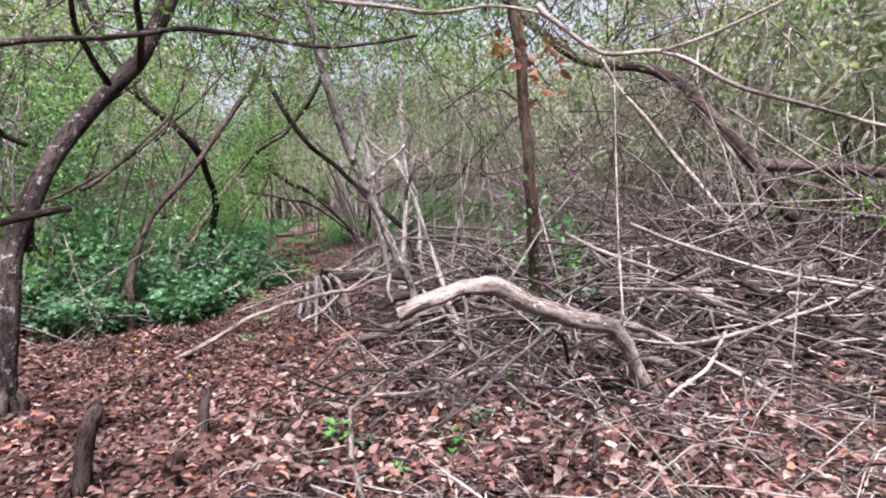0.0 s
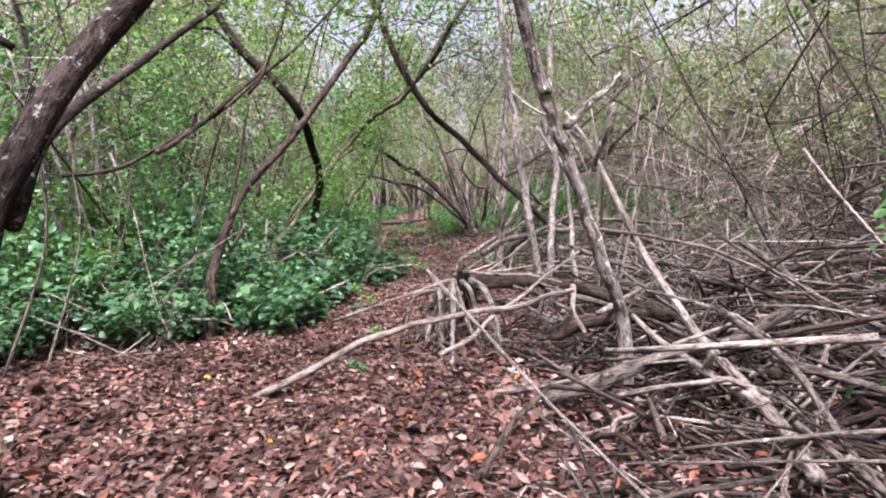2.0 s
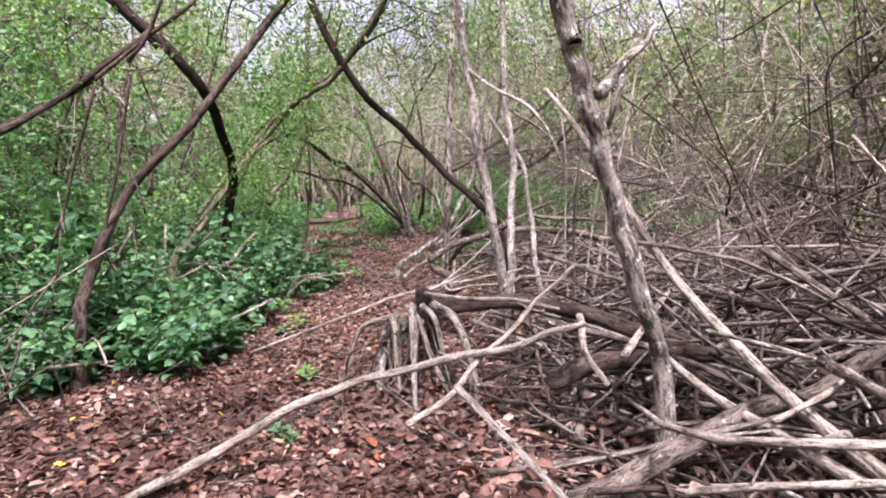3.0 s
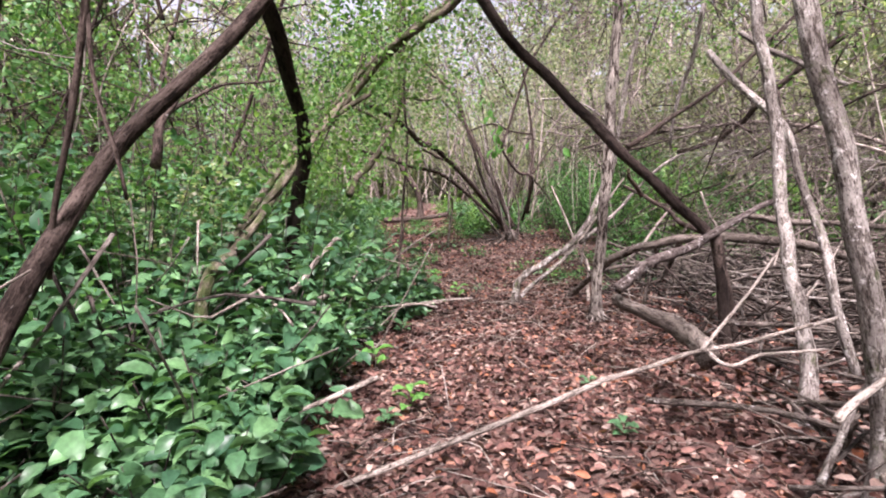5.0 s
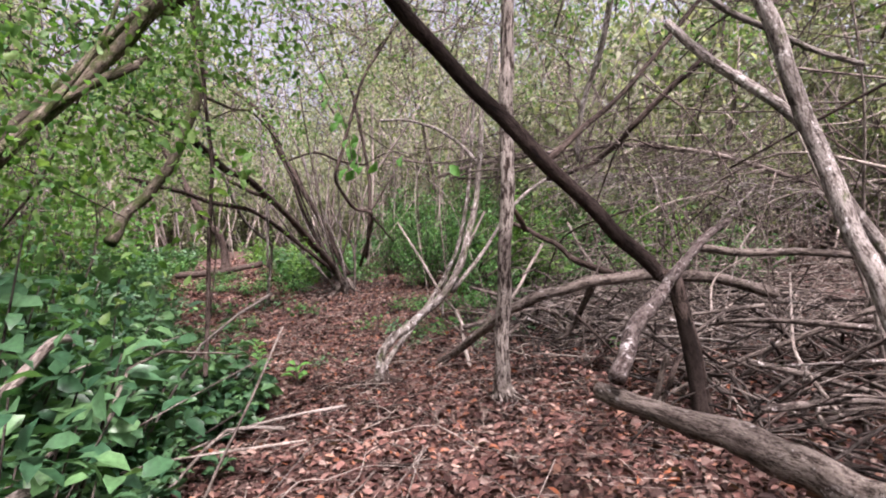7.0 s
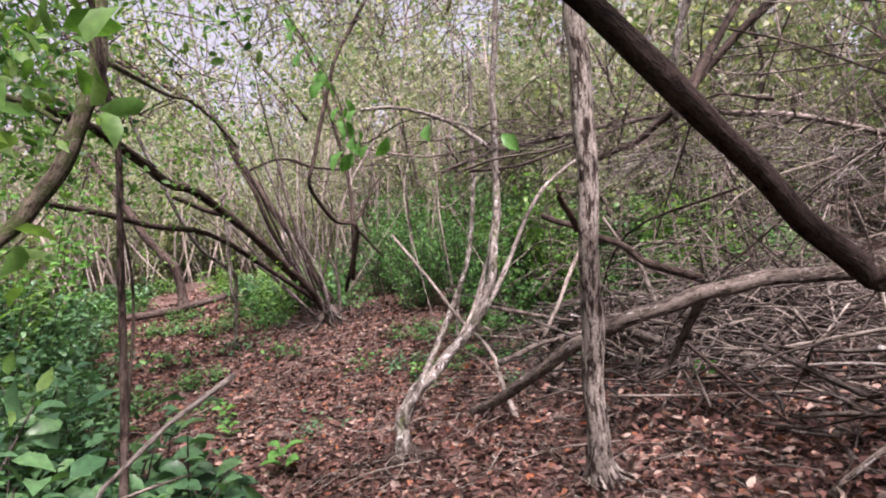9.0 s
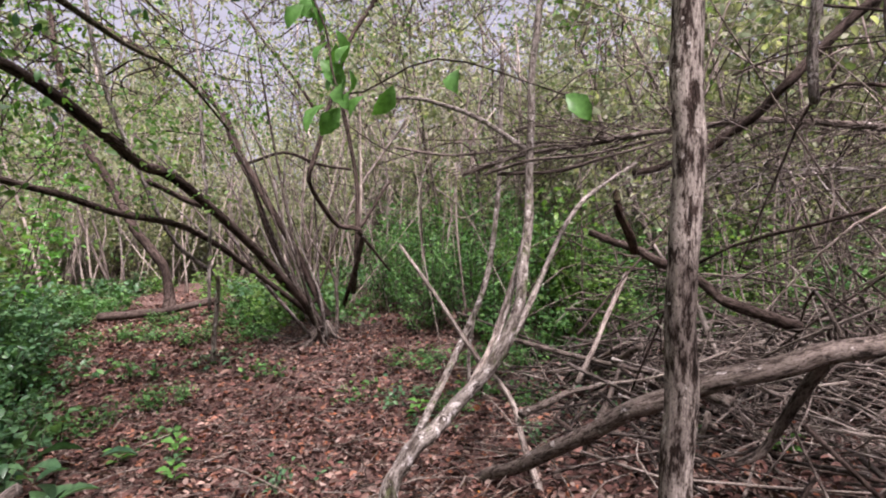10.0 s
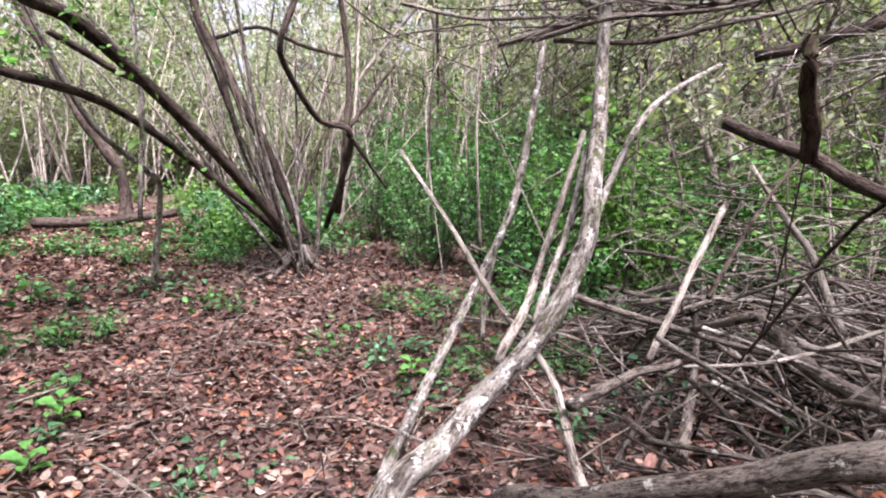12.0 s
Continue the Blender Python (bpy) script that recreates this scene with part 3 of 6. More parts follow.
limb(many_stemmed_tree, "stem", BARK["dark"], 0.024, 0.016, [(-3.46, 20.00, 2.13), (-3.25, 20.30, 1.91), (-3.02, 20.60, 1.60)])
limb(many_stemmed_tree, "stem", BARK["dark"], 0.028, 0.02, [(-4.00, 21.30, 4.09), (-4.24, 21.30, 4.53), (-4.66, 21.40, 5.10), (-5.08, 21.50, 5.77)])
limb(many_stemmed_tree, "stem", BARK["dark"], 0.024, 0.016, [(-4.16, 21.20, 1.14), (-3.93, 21.20, 1.69), (-3.74, 21.30, 2.31)])
limb(many_stemmed_tree, "stem", BARK["dark"], 0.024, 0.02, [(-5.07, 21.50, 3.36), (-4.53, 21.30, 3.48), (-4.02, 21.20, 3.28), (-3.52, 21.40, 3.22)])

for k in range(16):
    h = rng.uniform(2.6, 4.6)
    p = np.array([-3.98 + rng.normal() * 0.12, 20.95 + rng.normal() * 0.15, 0.62])
    e = p + np.array([-rng.uniform(0.05, 1.0) * h, rng.uniform(-0.35, 0.45) * h, h])
    limb(many_stemmed_tree, "stem", BARK[("grey", "pale", "lichened")[k % 3]], rng.uniform(0.014, 0.03), 0.008, [p, p + (e - p) * 0.3 + rng.normal(size=3) * 0.08, p + (e - p) * 0.65 + rng.normal(size=3) * 0.12, e])

crooked_tree = thing("crooked_tree", "crooked brown trunk beyond the clearing", "tree")
limb(crooked_tree, "trunk", BARK["dark"], 0.09, 0.06, [(-7.16, 24.00, 1.83), (-7.36, 24.00, 2.18), (-7.76, 24.00, 2.79), (-8.07, 24.00, 3.48), (-8.45, 24.00, 4.15), (-8.67, 24.00, 4.64)])

thin_stem_tree = thing("sapling", "thin pale sapling beside the path", "sapling")
limb(thin_stem_tree, "stem", BARK["pale"], 0.03, 0.02, [(-5.30, 20.20, 0.84), (-5.19, 20.00, 1.55), (-5.18, 19.60, 1.69), (-5.45, 19.30, 2.01), (-5.64, 18.90, 2.70), (-5.81, 18.70, 3.30), (-5.89, 18.50, 3.91), (-5.92, 18.40, 4.30)])
limb(thin_stem_tree, "stem", BARK["pale"], 0.022, 0.014, [(-5.13, 19.40, 1.23), (-5.11, 19.40, 2.17), (-5.13, 19.30, 3.11), (-5.15, 19.30, 4.07), (-5.20, 19.20, 4.92), (-5.09, 19.20, 5.65)])

hanging_vine = thing("hanging_vine", "dark thin vine hanging beside leafy shrubs", "vine")
limb(hanging_vine, "stem", BARK["dark"], 0.018, 0.014, [(-4.53, 14.20, 0.58), (-4.58, 14.40, 0.79), (-4.60, 14.60, 1.40), (-4.58, 14.70, 2.05), (-4.59, 14.70, 2.54), (-4.61, 14.70, 2.84), (-4.61, 14.60, 3.15), (-4.64, 14.60, 3.41)])
limb(hanging_vine, "tendril", BARK["dark"], 0.008, 0.005, [(-4.58, 14.40, 0.76), (-4.55, 14.50, 1.16), (-4.54, 14.60, 1.63), (-4.59, 14.70, 2.09)])
limb(hanging_vine, "tendril", BARK["dark"], 0.007, 0.004, [(-4.59, 14.70, 2.54), (-4.69, 14.80, 2.88), (-4.81, 14.90, 3.17)])

bare_stem_tree = thing("mossy_tree", "dark mossy limb slanting from leafy shrubs", "tree")
limb(bare_stem_tree, "trunk", BARK["mossy"], 0.05, 0.045, [(-5.52, 15.00, 1.59), (-5.45, 15.20, 1.86), (-5.27, 15.30, 2.08), (-5.11, 15.40, 2.39), (-4.96, 15.50, 2.85), (-4.93, 15.60, 3.26), (-4.96, 15.70, 3.74)])
limb(bare_stem_tree, "limb", BARK["mossy"], 0.02, 0.012, [(-4.93, 15.70, 3.03), (-4.97, 17.00, 3.25), (-4.94, 18.00, 3.43), (-4.77, 19.00, 3.19)])
limb(bare_stem_tree, "limb", BARK["mossy"], 0.025, 0.015, [(-5.65, 15.50, 2.88), (-5.39, 15.60, 2.77), (-5.18, 15.50, 2.61)])

twin_stem_tree = thing("twin_stem_tree", "curved pale twin-stemmed tree with flaking bark", "tree")
limb(twin_stem_tree, "stem", BARK["white"], 0.056, 0.032, [(-3.33, 15.98, -0.05), (-3.31, 16.03, 0.14), (-3.29, 16.10, 0.29), (-3.20, 16.20, 0.42), (-2.98, 16.35, 0.56), (-2.60, 16.60, 0.81), (-2.34, 16.75, 1.11), (-2.16, 17.00, 1.51), (-1.92, 17.50, 2.10), (-1.81, 17.70, 2.71), (-1.71, 17.80, 3.44), (-1.56, 17.90, 4.16), (-1.52, 17.90, 4.51)])
limb(twin_stem_tree, "stem", BARK["white"], 0.038, 0.03, [(-3.28, 16.50, 0.00), (-3.20, 16.80, 0.12), (-2.78, 17.88, 0.41), (-2.28, 18.67, 0.96), (-2.03, 18.95, 1.38), (-1.87, 19.14, 1.80), (-1.70, 19.35, 2.60), (-1.56, 19.53, 3.61), (-1.46, 19.70, 4.50)])
limb(twin_stem_tree, "stem", BARK["white"], 0.03, 0.022, [(-2.38, 16.90, 0.88), (-2.09, 17.30, 1.13), (-1.76, 17.80, 1.40), (-1.25, 18.40, 1.97), (-0.68, 18.90, 2.40), (0.15, 19.40, 2.82)])
limb(twin_stem_tree, "stem", BARK["white"], 0.022, 0.015, [(-2.47, 16.90, 0.85), (-2.26, 17.10, 1.25), (-2.08, 17.30, 1.70)])
limb(twin_stem_tree, "stem", BARK["white"], 0.022, 0.02, [(-2.34, 18.55, 0.35), (-2.31, 18.60, 0.75), (-2.18, 18.75, 1.15)])
limb(twin_stem_tree, "stem", BARK["white"], 0.03, 0.02, [(-1.84, 17.75, 2.63), (-1.96, 18.30, 2.99), (-2.33, 18.80, 3.37), (-2.68, 19.00, 3.54), (-3.17, 19.20, 3.61)])

leaning_stick = thing("leaning_stick", "bare pale stick leaning against curved stems", "dead branch")
limb(leaning_stick, "stem", BARK["bone"], 0.018, 0.026, [(-2.95, 19.20, 1.87), (-2.68, 18.40, 1.32), (-2.46, 17.80, 0.85), (-2.25, 17.30, 0.49), (-2.25, 16.90, 0.20)])

standing_stick = thing("standing_stick", "bare upright pale stick among green shrubs", "dead branch")
limb(standing_stick, "stem", BARK["bone"], 0.016, 0.012, [(-2.14, 19.60, 0.98), (-2.18, 19.60, 1.55), (-2.20, 19.60, 2.26), (-2.18, 19.60, 2.91)])

fallen_limb = thing("fallen_limb", "long fallen limb lying on brown leaf litter", "fallen branch")
limb(fallen_limb, "stem", BARK["grey"], 0.045, 0.062, [(-2.55, 16.90, 0.02), (-2.33, 16.36, 0.30), (-2.05, 15.80, 0.66), (-1.83, 15.52, 0.85), (-1.50, 15.30, 0.98), (-1.15, 15.20, 1.06), (-0.60, 15.25, 1.08), (0.20, 15.40, 1.00), (1.00, 15.60, 0.80)])
limb(fallen_limb, "stem", BARK["grey"], 0.035, 0.02, [(-1.20, 15.22, 1.04), (-1.25, 15.40, 0.80), (-1.35, 15.50, 0.55), (-1.50, 15.55, 0.45)])

fallen_log = thing("fallen_log", "fallen rotting log half sunk in leaf litter", "log")
limb(fallen_log, "log_body", BARK["grey"], 0.05, 0.078, [(-2.11, 12.95, 0.63), (-1.97, 12.70, 0.60), (-1.78, 12.40, 0.57), (-1.68, 12.10, 0.54), (-1.65, 11.80, 0.53), (-1.67, 11.50, 0.55)])
limb(fallen_log, "stub", BARK["grey"], 0.02, 0.012, [(-1.92, 12.75, 0.59), (-1.89, 12.70, 0.73), (-1.88, 12.65, 0.87)])

mossy_bough = thing("fallen_bough", "mossy lichened bough propped against a slanting trunk", "fallen branch")
limb(mossy_bough, "stem", BARK["lichened"], 0.05, 0.028, [(-2.11, 12.70, 0.76), (-1.84, 13.05, 0.94), (-1.29, 13.70, 1.11), (-0.82, 14.10, 1.36), (-0.33, 14.40, 1.57)])
limb(mossy_bough, "side_stem", BARK["grey"], 0.03, 0.03, [(-0.75, 14.15, 1.35), (-0.3, 14.2, 1.3), (0.3, 14.2, 1.27), (1.1, 14.3, 1.2)])

bent_log = thing("bent_log", "pale tan barkless bent log propped above brush", "log")
limb(bent_log, "log_body", BARK["tan"], 0.05, 0.055, [(0.11, 5.30, 0.90), (0.24, 5.30, 0.97), (0.44, 5.40, 1.04), (0.68, 5.50, 1.06), (0.91, 5.60, 0.93), (1.18, 5.75, 0.80), (1.53, 5.90, 0.69), (1.69, 6.05, 0.41), (1.90, 6.20, 0.11)])

brown_trunk_tree = thing("brown_tree", "upright reddish-brown tree with dead leaves hanging", "tree")
limb(brown_trunk_tree, "trunk", BARK["red"], 0.058, 0.046, [(1.09, 7.30, 0.80), (1.08, 7.20, 1.40), (1.06, 7.20, 1.93), (1.03, 7.20, 2.45), (0.99, 7.20, 3.08), (0.93, 7.20, 3.49), (0.86, 7.20, 4.10)])

fallen_dark_tree = thing("fallen_dark_tree", "dark fallen tree slanting into grey brush", "tree")
limb(fallen_dark_tree, "trunk", BARK["dark"], 0.09, 0.07, [(4.92, 10.00, 1.25), (4.77, 10.00, 1.49), (4.36, 10.10, 2.19), (3.79, 10.40, 3.06), (3.45, 10.60, 3.50), (3.01, 10.80, 3.75), (2.28, 11.00, 3.93)])
limb(fallen_dark_tree, "limb", BARK["dark"], 0.09, 0.07, [(4.44, 10.10, 2.14), (4.84, 10.00, 2.08), (5.51, 9.90, 2.00), (6.44, 9.80, 1.85)])
limb(fallen_dark_tree, "limb", BARK["dark"], 0.03, 0.02, [(4.39, 10.00, 2.17), (4.43, 10.00, 1.74), (4.48, 10.00, 1.03)])

leaning_dead_stem = thing("leaning_dead_stem", "long bleached leaning dead stem", "dead branch")
limb(leaning_dead_stem, "stem", BARK["bone"], 0.035, 0.025, [(4.59, 9.50, 0.60), (4.01, 9.80, 1.28), (3.41, 10.00, 2.13), (2.98, 10.10, 2.76), (2.61, 10.20, 3.28), (2.32, 10.30, 3.81)])

crossing_dead_stem = thing("crossing_dead_stem", "long bleached dead stem crossing the brush pile", "dead branch")
limb(crossing_dead_stem, "stem", BARK["bone"], 0.034, 0.02, [(0.42, 6.60, 0.37), (0.42, 6.90, 0.40), (0.30, 7.40, 0.55), (0.14, 8.00, 0.74), (-0.01, 8.60, 1.03), (-0.26, 9.20, 1.56), (-0.49, 9.60, 2.08), (-0.71, 9.80, 2.39)])
limb(crossing_dead_stem, "stem", BARK["bone"], 0.03, 0.02, [(0.38, 7.10, 0.48), (0.21, 7.60, 0.49), (0.08, 8.00, 0.51), (-0.14, 8.40, 0.65)])

root_stick = thing("fallen_branch", "long bleached branch lying over tangled roots", "fallen branch")
limb(root_stick, "stem", BARK["bone"], 0.028, 0.018, [(-2.46, 8.00, 0.23), (-2.11, 8.10, 0.42), (-1.90, 8.20, 0.49), (-1.66, 8.20, 0.57), (-1.30, 8.30, 0.64), (-0.96, 8.40, 0.69), (-0.74, 8.40, 0.78), (-0.56, 8.40, 0.83)])
limb(root_stick, "stem", BARK["bone"], 0.018, 0.012, [(-1.49, 8.00, 0.37), (-1.28, 8.20, 0.49), (-1.12, 8.40, 0.64), (-0.92, 8.70, 0.78), (-0.74, 9.00, 0.92), (-0.55, 9.20, 1.06)])

cross_sticks = thing("fallen_branch", "thin bleached forked branch across fallen logs", "fallen branch")
limb(cross_sticks, "stem", BARK["bone"], 0.016, 0.01, [(-1.59, 9.20, 0.85), (-1.20, 9.00, 0.86), (-0.86, 8.90, 0.86), (-0.68, 8.80, 0.83)])
limb(cross_sticks, "stem", BARK["bone"], 0.016, 0.01, [(-1.67, 9.90, 0.77), (-1.47, 10.10, 0.86), (-1.19, 10.30, 0.96)])
limb(cross_sticks, "stem", BARK["bone"], 0.022, 0.014, [(-0.58, 8.60, 0.83), (-0.56, 8.40, 0.67), (-0.48, 8.20, 0.55)])

low_logs = thing("fallen_log", "dark decaying log behind tangled roots", "log")
limb(low_logs, "log_body", BARK["dark"], 0.07, 0.06, [(-1.64, 9.60, 0.71), (-1.42, 9.60, 0.70), (-1.06, 9.60, 0.73), (-0.56, 9.50, 0.70), (-0.14, 9.30, 0.61), (0.18, 9.10, 0.56)])

low_logs2 = thing("fallen_log", "grey decaying log in the brush pile", "log")
limb(low_logs2, "log_body", BARK["dark"], 0.055, 0.05, [(-0.75, 8.60, 0.43), (-0.52, 8.60, 0.53), (-0.12, 8.60, 0.62), (0.14, 8.50, 0.65)])

low_logs3 = thing("fallen_log", "thin grey log under the brush", "log")
limb(low_logs3, "log_body", BARK["grey"], 0.05, 0.04, [(-0.72, 7.60, 0.24), (-0.24, 7.80, 0.39), (0.11, 8.00, 0.51), (0.47, 8.10, 0.58), (0.81, 8.20, 0.77)])

white_stick = thing("fallen_branch", "long thin white branch across the brush pile", "fallen branch")
limb(white_stick, "stem", BARK["bone"], 0.02, 0.012, [(2.07, 7.60, 1.38), (2.46, 7.40, 1.20), (2.89, 7.20, 1.03), (3.37, 7.00, 0.89), (3.95, 6.90, 0.78), (4.49, 6.80, 0.71)])

white_stick2 = thing("fallen_branch", "straight bleached branch on the brush pile", "fallen branch")
limb(white_stick2, "stem", BARK["bone"], 0.022, 0.014, [(1.51, 8.20, 1.28), (1.96, 8.00, 1.06), (2.59, 7.80, 0.83), (3.22, 7.60, 0.72), (3.93, 7.30, 0.64)])

white_stick3 = thing("fallen_branch", "thin bleached forked branch in tangled brush", "fallen branch")
limb(white_stick3, "stem", BARK["bone"], 0.016, 0.01, [(3.75, 6.80, 0.79), (3.16, 6.60, 0.65), (2.59, 6.40, 0.54), (2.10, 6.30, 0.48), (1.65, 6.20, 0.55)])
limb(white_stick3, "stem", BARK["bone"], 0.014, 0.01, [(2.49, 6.40, 0.54), (2.23, 6.10, 0.35), (1.92, 5.90, 0.21), (1.59, 5.50, 0.09), (1.27, 5.10, 0.06), (0.92, 4.80, 0.04)])

overhead_stick = thing("overhanging_branch", "thin bleached branch arching overhead", "dead branch")
limb(overhead_stick, "stem", BARK["bone"], 0.018, 0.01, [(1.02, 5.60, 2.82), (1.12, 5.60, 2.72), (1.40, 5.60, 2.50), (1.77, 5.60, 2.49), (2.10, 5.50, 2.28), (2.41, 5.40, 2.11), (2.89, 5.30, 1.93), (3.19, 5.20, 1.79)])
limb(overhead_stick, "stem", BARK["bone"], 0.014, 0.008, [(1.76, 5.60, 2.48), (2.04, 5.50, 2.55), (2.41, 5.40, 2.68), (2.50, 5.30, 2.73)])
limb(overhead_stick, "stem", BARK["bone"], 0.018, 0.01, [(-0.47, 5.80, 3.03), (-0.12, 5.80, 2.98), (0.23, 5.80, 2.90), (0.58, 5.80, 2.90), (0.85, 5.80, 2.90), (1.12, 5.60, 2.74)])

near_stick = thing("fallen_branch", "stout bleached branch on dry leaves", "fallen branch")
limb(near_stick, "stem", BARK["bone"], 0.026, 0.016, [(-4.38, 11.40, 0.83), (-4.56, 11.90, 0.84), (-4.51, 12.10, 1.00), (-4.48, 12.30, 1.13), (-4.45, 12.40, 1.15)])

near_stick2 = thing("fallen_branch", "snapped bleached branch stub in green shrub", "fallen branch")
limb(near_stick2, "stem", BARK["bone"], 0.024, 0.022, [(-4.54, 11.30, 0.64), (-4.54, 11.70, 0.62), (-4.52, 11.90, 0.65), (-4.38, 12.00, 0.72)])

near_stick3 = thing("fallen_branch", "thin yellowish bare twig in green shrub", "fallen branch")
limb(near_stick3, "stem", BARK["bone"], 0.012, 0.008, [(-4.56, 11.30, 0.85), (-4.37, 11.20, 0.78), (-4.19, 11.10, 0.67)])

right_stick = thing("fallen_branch", "forked bleached branch with small green sprouts", "fallen branch")
limb(right_stick, "stem", BARK["bone"], 0.016, 0.012, [(-2.49, 10.90, 0.44), (-2.27, 11.00, 0.52), (-2.06, 11.10, 0.57), (-1.76, 11.30, 0.63), (-1.45, 11.50, 0.65), (-0.85, 11.90, 0.75)])
limb(right_stick, "stem", BARK["bone"], 0.012, 0.008, [(-1.76, 11.30, 0.63), (-1.51, 11.60, 0.83), (-1.19, 12.00, 1.12)])
limb(right_stick, "stem", BARK["bone"], 0.012, 0.008, [(-1.73, 11.30, 0.62), (-1.63, 11.20, 0.58), (-1.42, 11.40, 0.60), (-1.02, 11.60, 0.61)])

horizontal_dead = thing("dead_limb", "long grey horizontal dead limb full of twigs", "dead branch")
limb(horizontal_dead, "stem", BARK["grey"], 0.022, 0.034, [(-2.36, 18.20, 2.50), (-1.94, 18.00, 2.62), (-1.39, 17.90, 2.69), (-0.91, 17.70, 2.73), (-0.45, 17.50, 2.75), (0.07, 17.20, 2.74), (0.62, 16.90, 2.63), (1.19, 16.60, 2.44), (1.90, 16.20, 2.07)])
limb(horizontal_dead, "stem", BARK["grey"], 0.018, 0.012, [(-2.14, 17.70, 2.40), (-1.53, 17.60, 2.42), (-1.02, 17.50, 2.54), (-0.51, 17.40, 2.67)])
limb(horizontal_dead, "stem", BARK["grey"], 0.016, 0.01, [(-3.00, 18.60, 2.88), (-2.43, 18.40, 2.75), (-1.70, 18.20, 2.73), (-1.00, 18.00, 2.60)])
limb(horizontal_dead, "stem", BARK["grey"], 0.018, 0.01, [(-2.24, 17.80, 2.42), (-2.03, 17.60, 2.47), (-1.74, 17.40, 2.48), (-1.35, 17.20, 2.48), (-1.00, 17.00, 2.54)])



def twig_spray(owner, line, n, length, radius, mat):
    """Fine dead twigs that stand out from a bare limb, most of them level or drooping."""
    c, s = curve_points(line, 8), Soup()
    for _ in range(n):
        q = c[rng.integers(0, len(c))]
        d = unit(rng.normal(size=3) * np.array([1.0, 0.7, 0.3]) + np.array([-0.5, 0, -0.05])) * rng.uniform(*length)
        r = rng.uniform(*radius)
        s.put(*tube([q, q + d * 0.45 + rng.normal(size=3) * 0.05, q + d + np.array([0, 0, -0.08])], r, r * 0.35, 5, 4))
        for k in range(3):
            b = q + d * rng.uniform(0.3, 0.9)
            e = unit(d / np.linalg.norm(d) + rng.normal(size=3) * 0.6) * rng.uniform(0.15, 0.5)
            s.put(*tube([b, b + e * 0.5 + rng.normal(size=3) * 0.02, b + e], r * 0.5, r * 0.2, 4, 2))
    tagged(part("branchwork", smooth(s.mesh("branchwork")), BARK[mat], owner), kind="stuff")


twig_spray(horizontal_dead, [(-1.94, 18.0, 2.62), (-0.91, 17.7, 2.73), (0.07, 17.2, 2.74), (1.19, 16.6, 2.44), (1.9, 16.2, 2.07)], 130, (0.4, 1.5), (0.004, 0.011), "grey")
twig_spray(horizontal_dead, [(-0.4, 17.2, 2.3), (0.8, 16.7, 2.2), (2.0, 16.0, 1.9)], 70, (0.5, 1.6), (0.004, 0.01), "pale")

upper_limb = thing("overhanging_limb", "dark limb reaching up behind the striped trunk", "branch")
limb(upper_limb, "stem", BARK["dark"], 0.035, 0.042, [(-0.87, 17.60, 2.35), (-0.53, 17.40, 2.44), (-0.33, 17.20, 2.51), (-0.11, 16.90, 2.72), (0.04, 16.70, 2.93), (0.33, 16.60, 3.22), (0.61, 16.50, 3.47), (0.93, 16.40, 3.72)])

stub_post = thing("dead_stub", "upright broken dead stub", "dead branch")
limb(stub_post, "stem", BARK["red"], 0.032, 0.026, [(-1.53, 16.40, 1.60), (-1.64, 16.30, 1.76), (-1.74, 16.20, 1.88), (-1.75, 16.20, 1.99)])

slanting_limb = thing("fallen_limb", "brown fallen limb slanting through the brush", "fallen branch")
limb(slanting_limb, "stem", BARK["dark"], 0.025, 0.038, [(-1.77, 16.60, 1.76), (-1.62, 16.50, 1.68), (-1.45, 16.40, 1.57), (-1.25, 16.30, 1.45), (-1.10, 16.20, 1.30), (-0.99, 16.10, 1.20), (-0.67, 16.00, 1.07)])

leaning_pole = thing("leaning_stick", "short bleached stick leaning in the brush", "dead branch")
limb(leaning_pole, "stem", BARK["bone"], 0.022, 0.02, [(-1.65, 17.30, 0.54), (-1.37, 17.50, 0.86), (-1.17, 17.60, 1.13), (-0.94, 17.70, 1.45)])

leaning_pole2 = thing("leaning_stick", "bleached broken stick standing in the brush", "dead branch")
limb(leaning_pole2, "stem", BARK["bone"], 0.02, 0.03, [(-0.38, 18.20, 1.74), (-0.28, 17.90, 1.31), (-0.18, 17.80, 1.08), (-0.21, 17.50, 0.63)])

leaning_pole3 = thing("leaning_stick", "short bleached stick with a broken tip", "dead branch")
limb(leaning_pole3, "stem", BARK["bone"], 0.02, 0.025, [(-1.63, 18.40, 1.97), (-1.96, 17.90, 1.54), (-2.17, 17.60, 1.19), (-2.42, 17.20, 0.89), (-2.64, 16.90, 0.68)])

ground_pole = thing("fallen_branch", "grey branch on orange-brown dry leaves", "fallen branch")
limb(ground_pole, "stem", BARK["grey"], 0.035, 0.02, [(-2.23, 17.00, 0.41), (-1.93, 17.20, 0.45), (-1.65, 17.30, 0.49), (-1.41, 17.40, 0.50)])

ground_pole2 = thing("fallen_log", "dark weathered log in the brush", "log")
limb(ground_pole2, "log_body", BARK["grey"], 0.05, 0.045, [(-0.70, 17.50, 0.64), (-0.76, 17.20, 0.55), (-0.77, 16.90, 0.48), (-0.77, 16.60, 0.48)])

left_log = thing("fallen_log", "dark log lying on the clearing floor", "log")
limb(left_log, "log_body", BARK["dark"], 0.07, 0.06, [(-7.82, 22.80, 1.07), (-7.16, 22.80, 1.10), (-6.68, 22.90, 1.14), (-6.02, 23.00, 1.26)])


